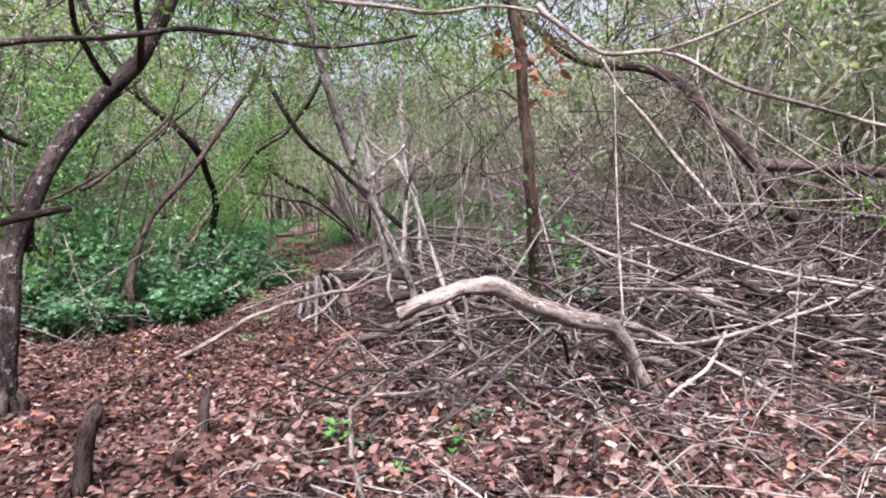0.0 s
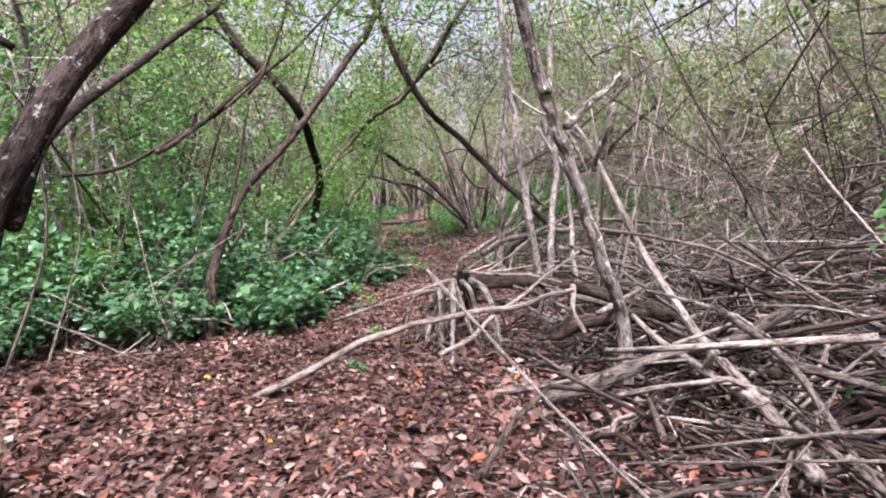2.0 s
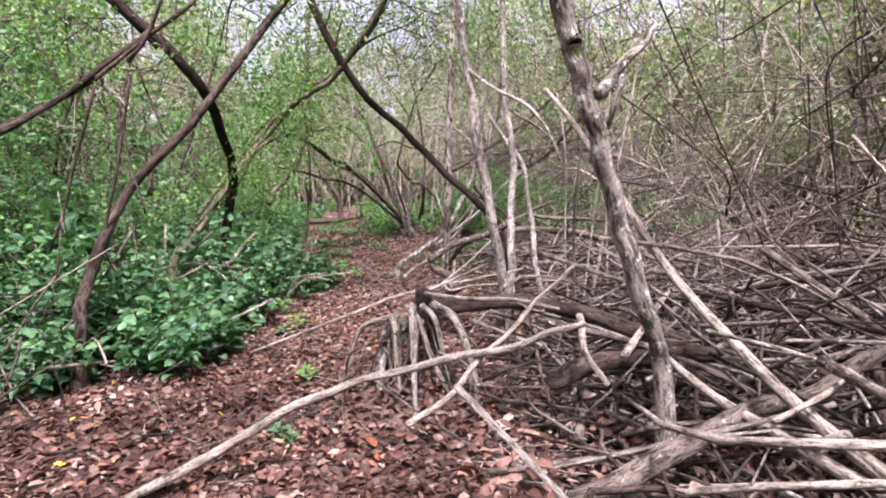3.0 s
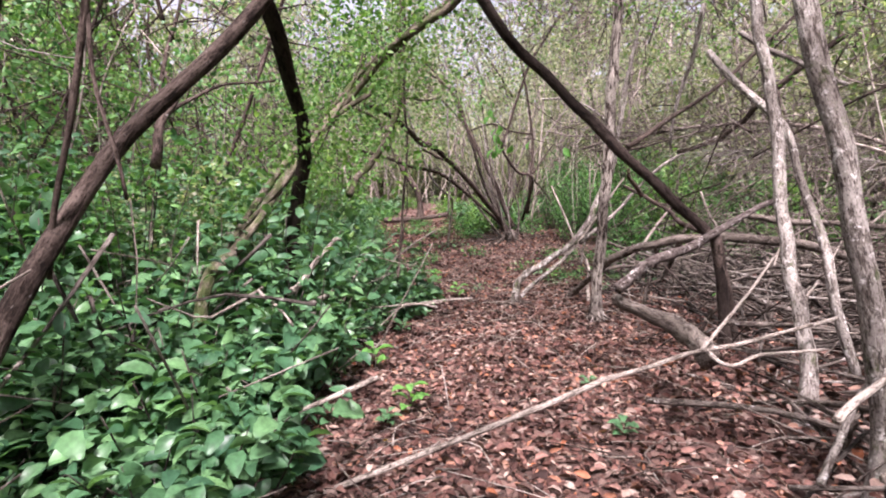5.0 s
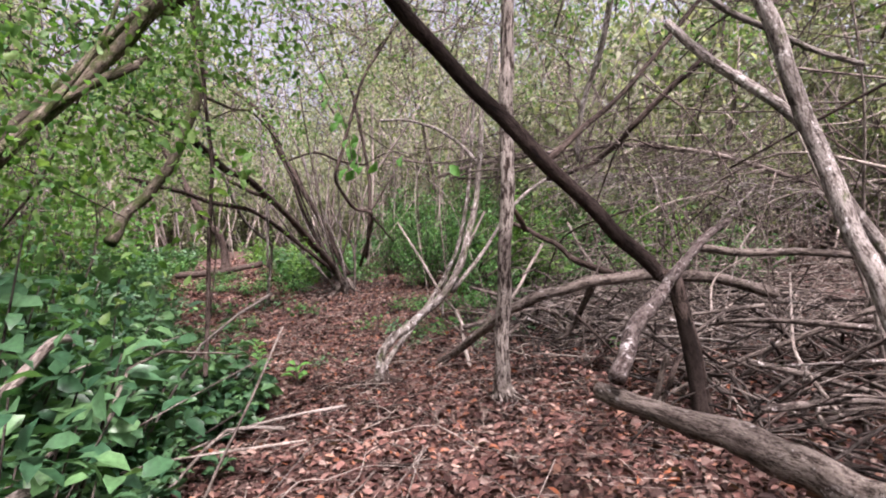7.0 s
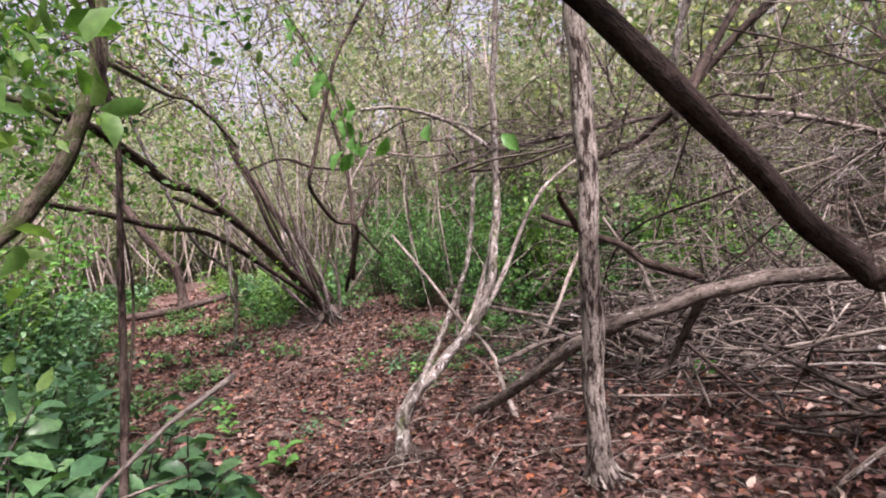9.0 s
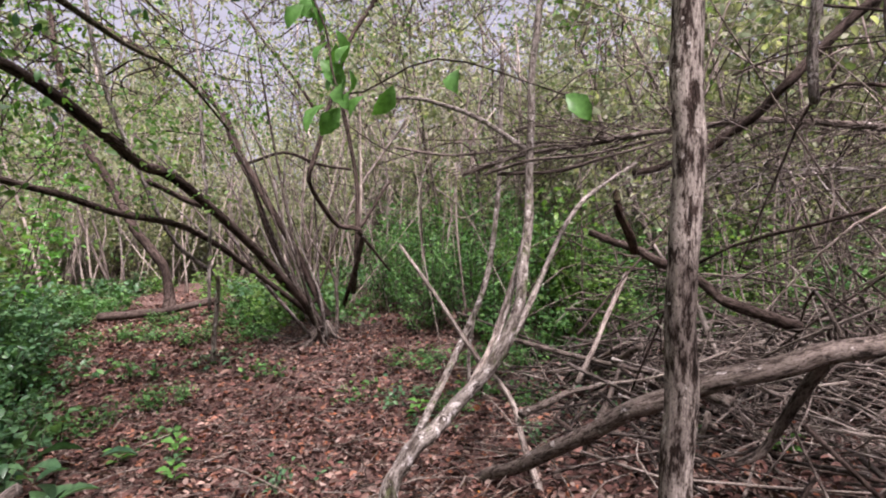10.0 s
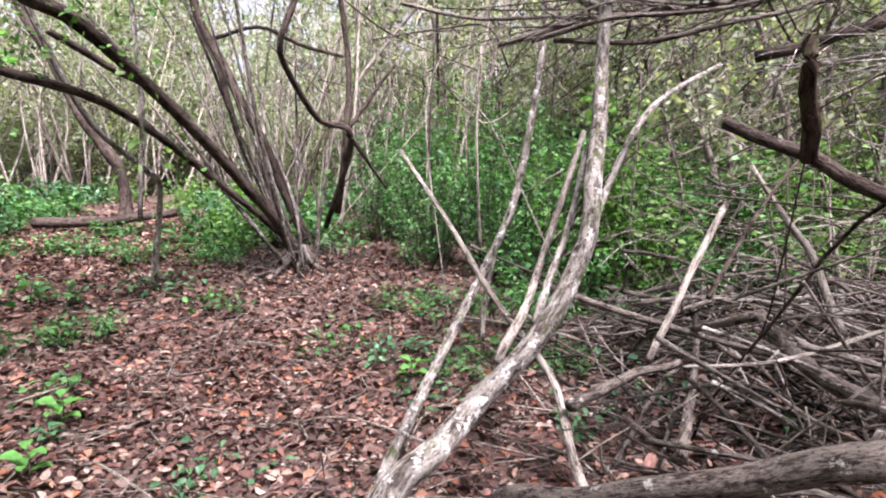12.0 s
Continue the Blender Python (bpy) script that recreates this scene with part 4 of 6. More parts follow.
PATH_LINE = np.array([(1.2, -2.0), (0.7, 2.0), (-0.8, 5.0), (-2.2, 7.8), (-3.3, 10.5), (-3.4, 14.5), (-4.6, 18.0), (-6.8, 22.5), (-8.0, 26.0)])


def off_path(x, y):
    """How far places lie from the line of the path."""
    q = np.stack([np.asarray(x, float), np.asarray(y, float)], -1)
    best = np.full(q.shape[:-1], 99.0)
    for u, w in zip(PATH_LINE, PATH_LINE[1:]):
        t = np.clip(((q - u) @ (w - u)) / np.dot(w - u, w - u), 0, 1)
        best = np.minimum(best, np.linalg.norm(q - u - t[..., None] * (w - u), axis=-1))
    return best


def places(n, box, gap, clear, size=(0.8, 1.2)):
    out = []
    for _ in range(n * 30):
        x, y = rng.uniform(box[0], box[2]), rng.uniform(box[1], box[3])
        if off_path(x, y) < clear or any((x - a) ** 2 + (y - b) ** 2 < gap * gap for a, b, _ in out):
            continue
        out.append((x, y, rng.uniform(*size)))
        if len(out) == n:
            break
    return out


# ---- surface roots ----
add_roots(slender_tree, -2.18, 15.0, 0.075, 9, 0.34, BARK["striped"])
add_roots(twin_stem_tree, -3.28, 16.05, 0.06, 14, 0.5, BARK["dark"])
add_roots(many_stemmed_tree, -4.0, 20.85, 0.12, 10, 0.6, BARK["grey"])
add_roots(spindly_tree, -1.0, 11.0, 0.06, 6, 0.35, BARK["pale"])
add_roots(leaning_tree, -3.25, 6.0, 0.11, 7, 0.4, BARK["dark"])
add_roots(brown_trunk_tree, 1.1, 7.3, 0.08, 6, 0.35, BARK["red"])


# ---- crowns of the trees ----
def crown(owner, name, mat, spots, count, size, spreadness, label="", twigs=0, wood="dark"):
    """Leaves on short twigs about the given spots (x, y, z)."""
    spots = np.array(spots, float)
    if twigs:
        s = Soup()
        for _ in range(twigs):
            p = spots[rng.integers(0, len(spots))] + rng.normal(size=3) * np.array(spreadness) * 0.8
            d = unit(rng.normal(size=3) + np.array([0, 0, -0.1])) * rng.uniform(0.4, 1.3)
            r = rng.uniform(0.003, 0.011)
            s.put(*tube([p - d * 0.5, p + rng.normal(size=3) * 0.08, p + d * 0.5], r, r * 0.4, 5, 3))
        tagged(part("branchwork", s.mesh("branchwork"), BARK[wood], owner), kind="stuff")
    # leaves sit in loose sprays, not evenly
    sprays = spots[rng.integers(0, len(spots), max(8, count // 14))] + rng.normal(size=(max(8, count // 14), 3)) * np.array(spreadness)
    c = sprays[rng.integers(0, len(sprays), count)] + rng.normal(size=(count, 3)) * 0.11
    c[:, 2] = np.maximum(c[:, 2], height(c[:, 0], c[:, 1]) + 0.05)
    L = rng.uniform(size[0], size[1], count)
    v, f = leaf_field(c, spread(count, -0.1), spread(count, 0.5), L, L * rng.uniform(0.4, 0.6, count))
    ob = part(name, mesh_from(name, v, f), mat, owner, label)
    return tagged(ob, kind="stuff") if count > 100 else ob


crown(arching_tree, "crown", LEAF["canopy"], [(-4.8, 13.7, 2.8), (-4.4, 13.6, 3.2), (-4.9, 13.3, 2.2), (-5.1, 12.6, 1.7), (-4.2, 14.0, 3.5)],
      3000, (0.04, 0.085), (0.4, 0.45, 0.4))
crown(curved_tree, "crown", LEAF["canopy"], [(-5.2, 10.9, 3.7), (-5.8, 10.6, 3.8), (-5.0, 11.4, 3.2)], 900, (0.04, 0.07), (0.5, 0.5, 0.3))
crown(leaning_tree, "crown", LEAF["canopy"], [(-4.2, 8.2, 3.2), (-3.3, 8.8, 3.6), (-4.8, 9.2, 2.9), (-2.6, 7.6, 3.7)], 1100, (0.03, 0.06), (0.6, 0.6, 0.3))
crown(many_stemmed_tree, "crown", LEAF["canopy"], [(-5.5, 18.2, 2.9), (-4.2, 19.6, 4.2), (-3.4, 19.4, 4.4), (-5.7, 21.6, 4.4), (-5.8, 17.0, 3.2), (-5.6, 18, 2.4)],
      1700, (0.04, 0.08), (0.6, 0.5, 0.45))
crown(bare_stem_tree, "crown", LEAF["canopy"], [(-5.4, 15.5, 3.0), (-5.8, 15.6, 2.5), (-6.2, 15.2, 2.0), (-5.0, 15.6, 3.8)], 900, (0.05, 0.09), (0.4, 0.4, 0.4))
# crowns over the path, placed partly to keep light off the ground
over = (0.9, 0.8, 0.4)
crown(leaning_tree, "high_crown", LEAF["canopy"], [(-2.4, 7.4, 4.2), (-1.4, 6.4, 4.4), (-0.6, 7.6, 4.3), (-3.2, 8.8, 4.3), (-2.2, 9.4, 4.5)], 2600, (0.04, 0.08), over, twigs=170)
crown(forked_tree, "high_crown", LEAF["canopy"], [(-0.8, 7.6, 3.7), (0.2, 8.4, 3.9), (-0.6, 9.6, 4.1), (1.0, 9.4, 3.6), (-1.4, 10.6, 4.4)], 2600, (0.035, 0.07), over, twigs=220, wood="grey")
crown(curved_tree, "high_crown", LEAF["canopy"], [(-4.4, 11.0, 4.2), (-3.6, 11.6, 4.6), (-5.4, 12.6, 4.2), (-6.2, 11.2, 3.7)], 2200, (0.04, 0.08), over, twigs=150)
crown(arching_tree, "high_crown", LEAF["canopy"], [(-3.4, 13.4, 4.4), (-2.6, 13.0, 4.6), (-4.2, 14.8, 4.4), (-3.2, 15.6, 4.7), (-2.4, 12.0, 4.8)], 2600, (0.04, 0.08), over, twigs=190)
crown(pale_tree, "high_crown", LEAF["canopy"], [(-1.0, 13.2, 3.9), (-0.2, 14.4, 3.7), (0.8, 13.2, 3.4), (-1.4, 15.0, 4.4), (0.6, 15.6, 3.8)], 2200, (0.035, 0.07), over, twigs=260, wood="grey")
crown(slender_tree, "high_crown", LEAF["canopy"], [(-2.0, 15.0, 4.6), (-1.4, 16.4, 4.6), (-2.8, 17.2, 4.8), (-0.8, 17.8, 4.3)], 2200, (0.035, 0.07), over, twigs=240, wood="grey")
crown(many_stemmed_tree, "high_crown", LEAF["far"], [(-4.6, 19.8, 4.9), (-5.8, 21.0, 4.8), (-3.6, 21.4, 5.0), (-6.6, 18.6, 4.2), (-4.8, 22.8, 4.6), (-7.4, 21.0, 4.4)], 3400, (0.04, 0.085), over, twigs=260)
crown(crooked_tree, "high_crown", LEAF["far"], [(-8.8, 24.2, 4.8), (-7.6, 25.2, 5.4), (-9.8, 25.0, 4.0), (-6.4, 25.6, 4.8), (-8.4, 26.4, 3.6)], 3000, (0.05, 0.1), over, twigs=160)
# unseen crown over the start, added to dim the light there
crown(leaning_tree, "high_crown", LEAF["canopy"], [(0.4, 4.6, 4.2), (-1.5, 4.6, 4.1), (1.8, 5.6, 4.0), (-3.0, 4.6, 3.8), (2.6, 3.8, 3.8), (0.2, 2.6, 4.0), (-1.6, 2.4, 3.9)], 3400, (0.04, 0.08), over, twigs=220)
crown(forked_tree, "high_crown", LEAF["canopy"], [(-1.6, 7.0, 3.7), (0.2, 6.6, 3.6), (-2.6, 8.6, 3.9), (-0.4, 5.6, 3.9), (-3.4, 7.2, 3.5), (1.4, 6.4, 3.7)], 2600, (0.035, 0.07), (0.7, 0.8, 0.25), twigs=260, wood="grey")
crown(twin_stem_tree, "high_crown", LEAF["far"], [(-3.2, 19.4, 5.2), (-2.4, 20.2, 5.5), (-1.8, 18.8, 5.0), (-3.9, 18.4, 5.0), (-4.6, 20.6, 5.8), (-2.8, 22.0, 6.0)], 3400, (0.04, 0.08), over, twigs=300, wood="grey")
crown(bare_stem_tree, "high_crown", LEAF["canopy"], [(-6.6, 16.0, 3.5), (-7.0, 18.0, 3.6), (-5.8, 19.4, 3.9), (-7.6, 20.0, 3.4), (-6.2, 17.2, 4.2), (-5.4, 17.8, 4.6), (-8.2, 18.6, 3.0)], 3600, (0.04, 0.085), over, twigs=240)
crown(brown_trunk_tree, "high_crown", LEAF["canopy"], [(1.0, 7.4, 3.8), (1.8, 8.4, 4.0), (0.4, 8.8, 4.2), (2.6, 7.4, 3.6)], 1700, (0.035, 0.07), over, twigs=200, wood="grey")
crown(brown_trunk_tree, "dead_leaves", LEAF["dead"], [(1.2, 7.1, 2.75), (1.22, 7.1, 3.0), (0.9, 7.15, 2.9)], 40, (0.08, 0.15), (0.05, 0.05, 0.13), "curled rust-brown dead leaves")
crown(brown_trunk_tree, "ivy", LEAF["thicket"], [(1.05, 7.1, 0.7), (1.15, 7.1, 1.2), (1.0, 7.1, 1.6), (1.3, 7.3, 0.9)], 260, (0.04, 0.08), (0.14, 0.14, 0.25))


# leaf layer added high over the walk, mostly out of view, to dim the floor
shade_spread = (1.1, 1.1, 0.45)
for owner, middle in ((leaning_tree, (-2.6, 4.5)), (brown_trunk_tree, (1.6, 6.0)), (forked_tree, (-0.4, 9.2)), (slanting_tree, (-4.6, 8.4)), (curved_tree, (-5.6, 12.0)), (spindly_tree, (-1.4, 12.2)),
                      (pale_tree, (1.0, 13.2)), (arching_tree, (-3.8, 14.6)), (bare_stem_tree, (-6.4, 15.6)), (slender_tree, (-1.2, 16.6)), (fallen_dark_tree, (4.0, 9.6)), (leaning_tree, (-0.6, 1.2))):
    spots = [(middle[0] + a, middle[1] + b, 6.0 + 0.5 * c) for a, b, c in ((-1.2, -1.0, 0), (1.1, -0.9, 1), (0, 0.2, 2), (-1.0, 1.2, 1), (1.3, 1.1, 0))]
    crown(owner, "shade_crown", LEAF["canopy"], spots, 1500, (0.08, 0.15), shade_spread, twigs=40)


# ---- green shrubs ----
def shrub(label, n_stem, n_leaf, radius, tall, leaf_size, mat, broad, first_leaf=0.28, name="shrub"):
    """A low bush: thin stems fanning from its foot, leaves in tiers on them."""
    category, group = {"shrub": ("shrub", "shrubs beside the path"), "undergrowth_plant": ("plant", "undergrowth of the clearing"), "tall_bush": ("bush", "tall bushes of the wood")}[name]
    owner = thing(name, label, category, group)
    stems, c, d = Soup(), [], []
    for i in range(n_stem):
        a, reach = rng.uniform(0, 2 * math.pi), radius * math.sqrt(rng.uniform(0.02, 1))
        top = np.array([math.cos(a) * reach, math.sin(a) * reach, tall * rng.uniform(0.5, 1.0) * (1 - 0.35 * reach / radius)])
        foot = np.array([math.cos(a) * reach * 0.35, math.sin(a) * reach * 0.35, -0.05])
        mid = (foot + top) / 2 + rng.normal(size=3) * 0.06
        stems.put(*tube([foot, mid, top], 0.008, 0.003, 4, 4, 0.1))
        k = n_leaf // n_stem
        t = rng.uniform(first_leaf, 1.05, k) ** 0.8
        q = foot + (top - foot) * t[:, None] + rng.normal(size=(k, 3)) * np.array([0.07, 0.07, 0.05])
        c.append(q)
        d.append(unit(rng.normal(size=(k, 3)) * np.array([1, 1, 0.35])))
    c, d = np.vstack(c), np.vstack(d)
    c[:, 2] = np.maximum(c[:, 2], 0.04)
    L = rng.uniform(leaf_size[0], leaf_size[1], len(c))
    nor = unit(np.array([0, 0, 1.0]) + rng.normal(size=c.shape) * 0.45)
    v, f = (broad_leaves if broad else leaf_field)(c, d, nor, L, L * rng.uniform(0.5, 0.66, len(c)))
    tagged(part("branchwork", stems.mesh("branchwork"), BARK["brush"], owner), kind="stuff")
    tagged(part("foliage", mesh_from("foliage", v, f), LEAF[mat], owner), kind="stuff")
    return owner


def place_first(ob, x, y, turn, size=1.0, sink=0.02):
    ob.matrix_basis = pose(x, y, float(height(x, y)) - sink, 0, 0, turn) @ Matrix.Diagonal((size, size, size, 1))


def scatter(kinds, places):
    """Put the kinds in turn at the places (x, y, size): the first use of a kind moves it, the rest are copies."""
    used = set()
    for i, (x, y, s) in enumerate(places):
        ob = kinds[i % len(kinds)]
        turn = float(rng.uniform(0, 360))
        if id(ob) in used:
            c = copy_thing(ob, pose(0, 0, 0))
            place_first(c, x, y, turn, s)
        else:
            used.add(id(ob))
            place_first(ob, x, y, turn, s)


low = [shrub("dense green leafy shrub beside the path", 28, 1000, 0.75, h, (0.065, 0.14), "shrub", False) for h in (1.05, 1.4, 0.85, 1.65)]
broad = [shrub("bright green broad-leaved shrub with toothed leaves", 22, 430, 0.55, 0.75, (0.085, 0.16), "shrub", True) for _ in range(2)]
scatter(low, [(-5.0, 9.0, 0.9), (-5.5, 9.9, 1.1), (-4.9, 10.6, 1.0), (-6.1, 8.6, 1.1), (-6.4, 10.4, 1.3), (-4.7, 11.7, 1.0), (-5.6, 11.4, 1.35), (-5.1, 12.6, 1.2),
              (-6.2, 12.6, 1.5), (-5.4, 13.6, 1.25), (-6.5, 14.1, 1.5), (-6.1, 15.2, 1.2), (-6.9, 16.1, 1.3), (-7.2, 11.4, 1.6), (-7.6, 9.2, 1.5), (-7.4, 13.4, 1.7),
              (-6.5, 17.2, 1.0), (-5.9, 16.2, 0.9), (-4.9, 13.3, 0.8), (-7.2, 7.2, 1.2), (-8.4, 10.6, 1.8), (-8.6, 13.0, 1.8), (-8.2, 15.4, 1.6), (-5.5, 7.9, 0.7)])
scatter(broad, [(-4.25, 10.15, 0.9), (-4.6, 10.8, 1.1), (-4.75, 11.6, 1.0), (-5.0, 10.2, 1.1), (-4.95, 14.1, 1.0), (-5.3, 14.8, 1.1), (-4.9, 9.4, 0.9), (-5.3, 12.2, 1.2), (-4.05, 9.95, 0.95), (-4.4, 10.5, 1.25), (-4.55, 11.3, 1.2), (-4.75, 12.2, 1.2), (-4.75, 14.7, 1.1), (-4.95, 15.4, 1.25), (-5.5, 13.4, 1.4), (-5.6, 10.6, 1.4)])
screen = [shrub("tall leafy green bush behind low shrubs", 30, 1900, 0.95, h, (0.05, 0.095), m, False, 0.12, name="tall_bush") for h, m in ((2.6, "shrub"), (3.1, "thicket"), (2.2, "canopy"))]
scatter(screen, [(-6.7, 10.7, 1.0), (-6.2, 11.9, 0.95), (-7.0, 13.1, 1.1), (-7.5, 11.9, 1.2), (-7.3, 9.6, 1.0), (-6.4, 9.0, 0.85), (-5.9, 12.9, 0.85), (-6.5, 14.6, 0.9), (-8.0, 10.6, 1.1), (-7.6, 14.6, 1.1), (-7.8, 8.0, 1.0)])
thick = [shrub("tall dark green thicket shrub", 34, 2200, 0.8, 2.2, (0.04, 0.08), "thicket", False, 0.08) for _ in range(3)]
scatter(thick, [(-2.5, 21.0, 0.9), (-1.7, 20.6, 1.0), (-0.9, 21.1, 1.05), (-0.1, 20.8, 1.0), (-2.1, 22.2, 1.2), (-1.2, 22.5, 1.25), (-0.2, 22.2, 1.2), (0.9, 21.6, 1.0),
                (1.8, 22.4, 1.1), (-3.0, 22.6, 1.0), (-2.6, 23.8, 1.3), (0.6, 23.4, 1.3), (2.8, 21.4, 1.0), (3.2, 23.6, 1.2), (-1.4, 24.4, 1.5)])
backing = [shrub("leafy green undergrowth behind dead branches", 24, 1300, 0.8, h, (0.05, 0.1), m, False, 0.12) for h, m in ((1.5, "thicket"), (1.9, "canopy"))]
scatter(backing, [(-1.3, 20.0, 0.9), (-0.3, 19.9, 1.0), (0.7, 19.7, 0.95), (1.7, 19.8, 1.1), (2.7, 19.4, 1.0), (-0.6, 20.6, 1.3), (1.2, 20.7, 1.4), (2.3, 20.5, 1.4), (3.6, 19.9, 1.2)])
ferny = [shrub("low green undergrowth with small leaves", 14, 420, 0.45, 0.38, (0.04, 0.075), "thicket", False, name="undergrowth_plant") for _ in range(2)]
scatter(ferny, [(-2.7, 19.7, 1.0), (-1.9, 19.6, 1.1), (-1.2, 19.7, 1.1), (-0.4, 19.8, 1.2), (-5.0, 21.0, 0.8), (-5.8, 21.2, 0.9), (-6.6, 21.6, 1.0), (-4.8, 21.9, 1.0),
                (-7.6, 21.2, 1.1), (-5.6, 19.4, 0.8), (-6.4, 19.0, 1.1), (-7.4, 19.6, 1.3), (-8.2, 18.2, 1.4), (0.5, 20.2, 1.1), (1.4, 20.6, 1.2), (-4.2, 22.4, 0.9),
                (-6.8, 22.8, 0.9), (-8.8, 22.0, 1.2), (0.9, 7.9, 0.8), (0.7, 12.6, 0.8), (-2.5, 18.6, 0.6), (-1.6, 18.7, 0.7)] + places(26, (-10, 17.5, -4.6, 25), 0.6, 0.9, (0.7, 1.4)))


# ---- seedlings on the path ----
def seedling(label, n, size, tall, mat):
    owner = thing("seedling", label, "seedling", "seedlings on the path")
    stem = Soup()
    stem.put(*tube([(0, 0, -0.03), (0.01, 0.01, tall * 0.5), (0.0, 0.02, tall)], 0.004, 0.002, 4, 3))
    a = np.arange(n) * 2.4
    c = np.stack([0.01 * np.cos(a), 0.01 * np.sin(a), tall * (0.35 + 0.65 * np.arange(n) / n)], -1)
    d = np.stack([np.cos(a), np.sin(a), 0.25 + 0 * a], -1)
    L = rng.uniform(size * 0.75, size, n)
    stalk = part("stem", stem.mesh("stem"), BARK["brush"], owner)
    for k in range(n):
        v, f = broad_leaves(c[k:k + 1], d[k:k + 1], np.array([[0, 0, 1.0]]) + rng.normal(size=(1, 3)) * 0.15, L[k:k + 1], L[k:k + 1] * 0.62)
        part("leaf", mesh_from("leaf", v, f), LEAF[mat], stalk)
    return owner


sprout = [seedling("small bright green seedling in leaf litter", 7, 0.11, 0.17, "fresh"), seedling("low green seedling with soft leaves", 9, 0.09, 0.12, "shrub")]
scatter(sprout, [(-0.34, 5.45, 1.2), (-0.16, 5.42, 1.0), (0.42, 5.31, 1.1), (0.6, 5.66, 1.2), (0.13, 4.98, 0.8), (-0.3, 5.03, 0.8), (0.75, 6.6, 1.5),
                 (-3.6, 11.2, 1.1), (-3.54, 11.5, 1.4), (-2.15, 11.43, 1.1), (-4.62, 15.15, 1.5), (-4.34, 13.81, 1.5), (-4.1, 12.3, 1.5), (-0.7, 17.24, 1.5),
                 (-0.39, 16.55, 1.4), (-2.34, 12.39, 0.9), (-5.01, 17.85, 1.3), (-5.2, 16.54, 1.2), (-2.89, 18.47, 1.3), (-4.96, 17.64, 1.0), (-5.45, 17.81, 1.1),
                 (-2.84, 18.96, 1.4), (-4.84, 17.23, 1.1), (-2.43, 8.54, 0.9), (-2.61, 9.49, 1.0), (-2.31, 8.44, 0.8), (-4.2, 16.1, 1.6), (-4.0, 11.2, 1.5)])


# ---- a leafy vine hanging over the path ----
def hanging_leaves():
    owner = thing("leafy_vine", "thin vine with large bright green leaves hanging overhead", "vine")
    line = [(-4.3, 16.0, 4.4), (-3.9, 15.6, 3.5), (-3.62, 15.3, 2.9), (-3.5, 15.05, 2.5), (-3.42, 14.92, 2.2), (-3.1, 14.8, 2.28), (-2.62, 14.8, 2.16)]
    vine = limb(owner, "vine_stem", BARK["dark"], 0.006, 0.003, line)
    c = curve_points(line, 4)
    for i, p in enumerate(c):
        for k in range(2 if 6 < i < 18 else 1 if i % 3 == 0 else 0):
            a = rng.uniform(0, 2 * math.pi)
            d = np.array([[math.cos(a) * 0.6, math.sin(a) * 0.6, -0.75]])
            L = np.array([rng.uniform(0.09, 0.15)])
            nor = np.array([[math.sin(a), -math.cos(a) * 0.5 - 0.8, 0.3]])
            v, f = broad_leaves(p[None] + rng.normal(size=(1, 3)) * 0.03, d, nor, L, L * 0.6)
            part("leaf", mesh_from("leaf", v, f), LEAF["fresh"], vine)


hanging_leaves()


# ---- the root plate beside the path ----
def root_tangle():
    owner = thing("root_tangle", "upturned mound of tangled pale grey tree roots", "roots")
    top = np.array([-1.68, 9.3, 0.74])

    def root(s, a, reach, out_at, r, mat):
        out = np.array([math.cos(a), math.sin(a), 0])
        foot = s + out * reach
        foot[2] = float(height(foot[0], foot[1])) - 0.04
        drop = s[2] - foot[2]
        knee = s + out * reach * out_at + np.array([0, 0, -0.12 * drop])
        low = s + out * reach * (0.55 + 0.45 * out_at) + np.array([rng.normal() * 0.03, rng.normal() * 0.03, -0.6 * drop])
        part("root", smooth(mesh_from("root", *tube([s, knee, low, foot], r, r * 0.5, 8, 5, 0.2))), BARK[mat], owner)

    for i in range(14):
        a = radians(185 + i * 11 + rng.normal() * 8)
        s = top + np.array([rng.uniform(-0.2, 0.16), rng.uniform(-0.12, 0.05), rng.uniform(-0.14, 0.03)])
        root(s, a, rng.uniform(0.22, 0.55), rng.uniform(0.2, 0.55), rng.uniform(0.02, 0.04), ("pale", "tan", "white")[i % 3])
    for i in range(34):
        a = radians(rng.uniform(150, 345))
        s = top + np.array([rng.uniform(-0.32, 0.28), rng.uniform(-0.22, 0.05), rng.uniform(-0.45, -0.08)])
        root(s, a, rng.uniform(0.12, 0.5), rng.uniform(0.2, 0.8), rng.uniform(0.005, 0.012), ("red", "dark", "grey")[i % 3])
    part("stump", smooth(mesh_from("stump", *tube([(-1.6, 9.5, 0.1), (-1.62, 9.45, 0.45), (-1.64, 9.4, 0.7), (-1.64, 9.36, 0.86)], 0.15, 0.05, 12, 5, 0.3, 0, 0.05))),
         BARK["dark"], owner)


root_tangle()


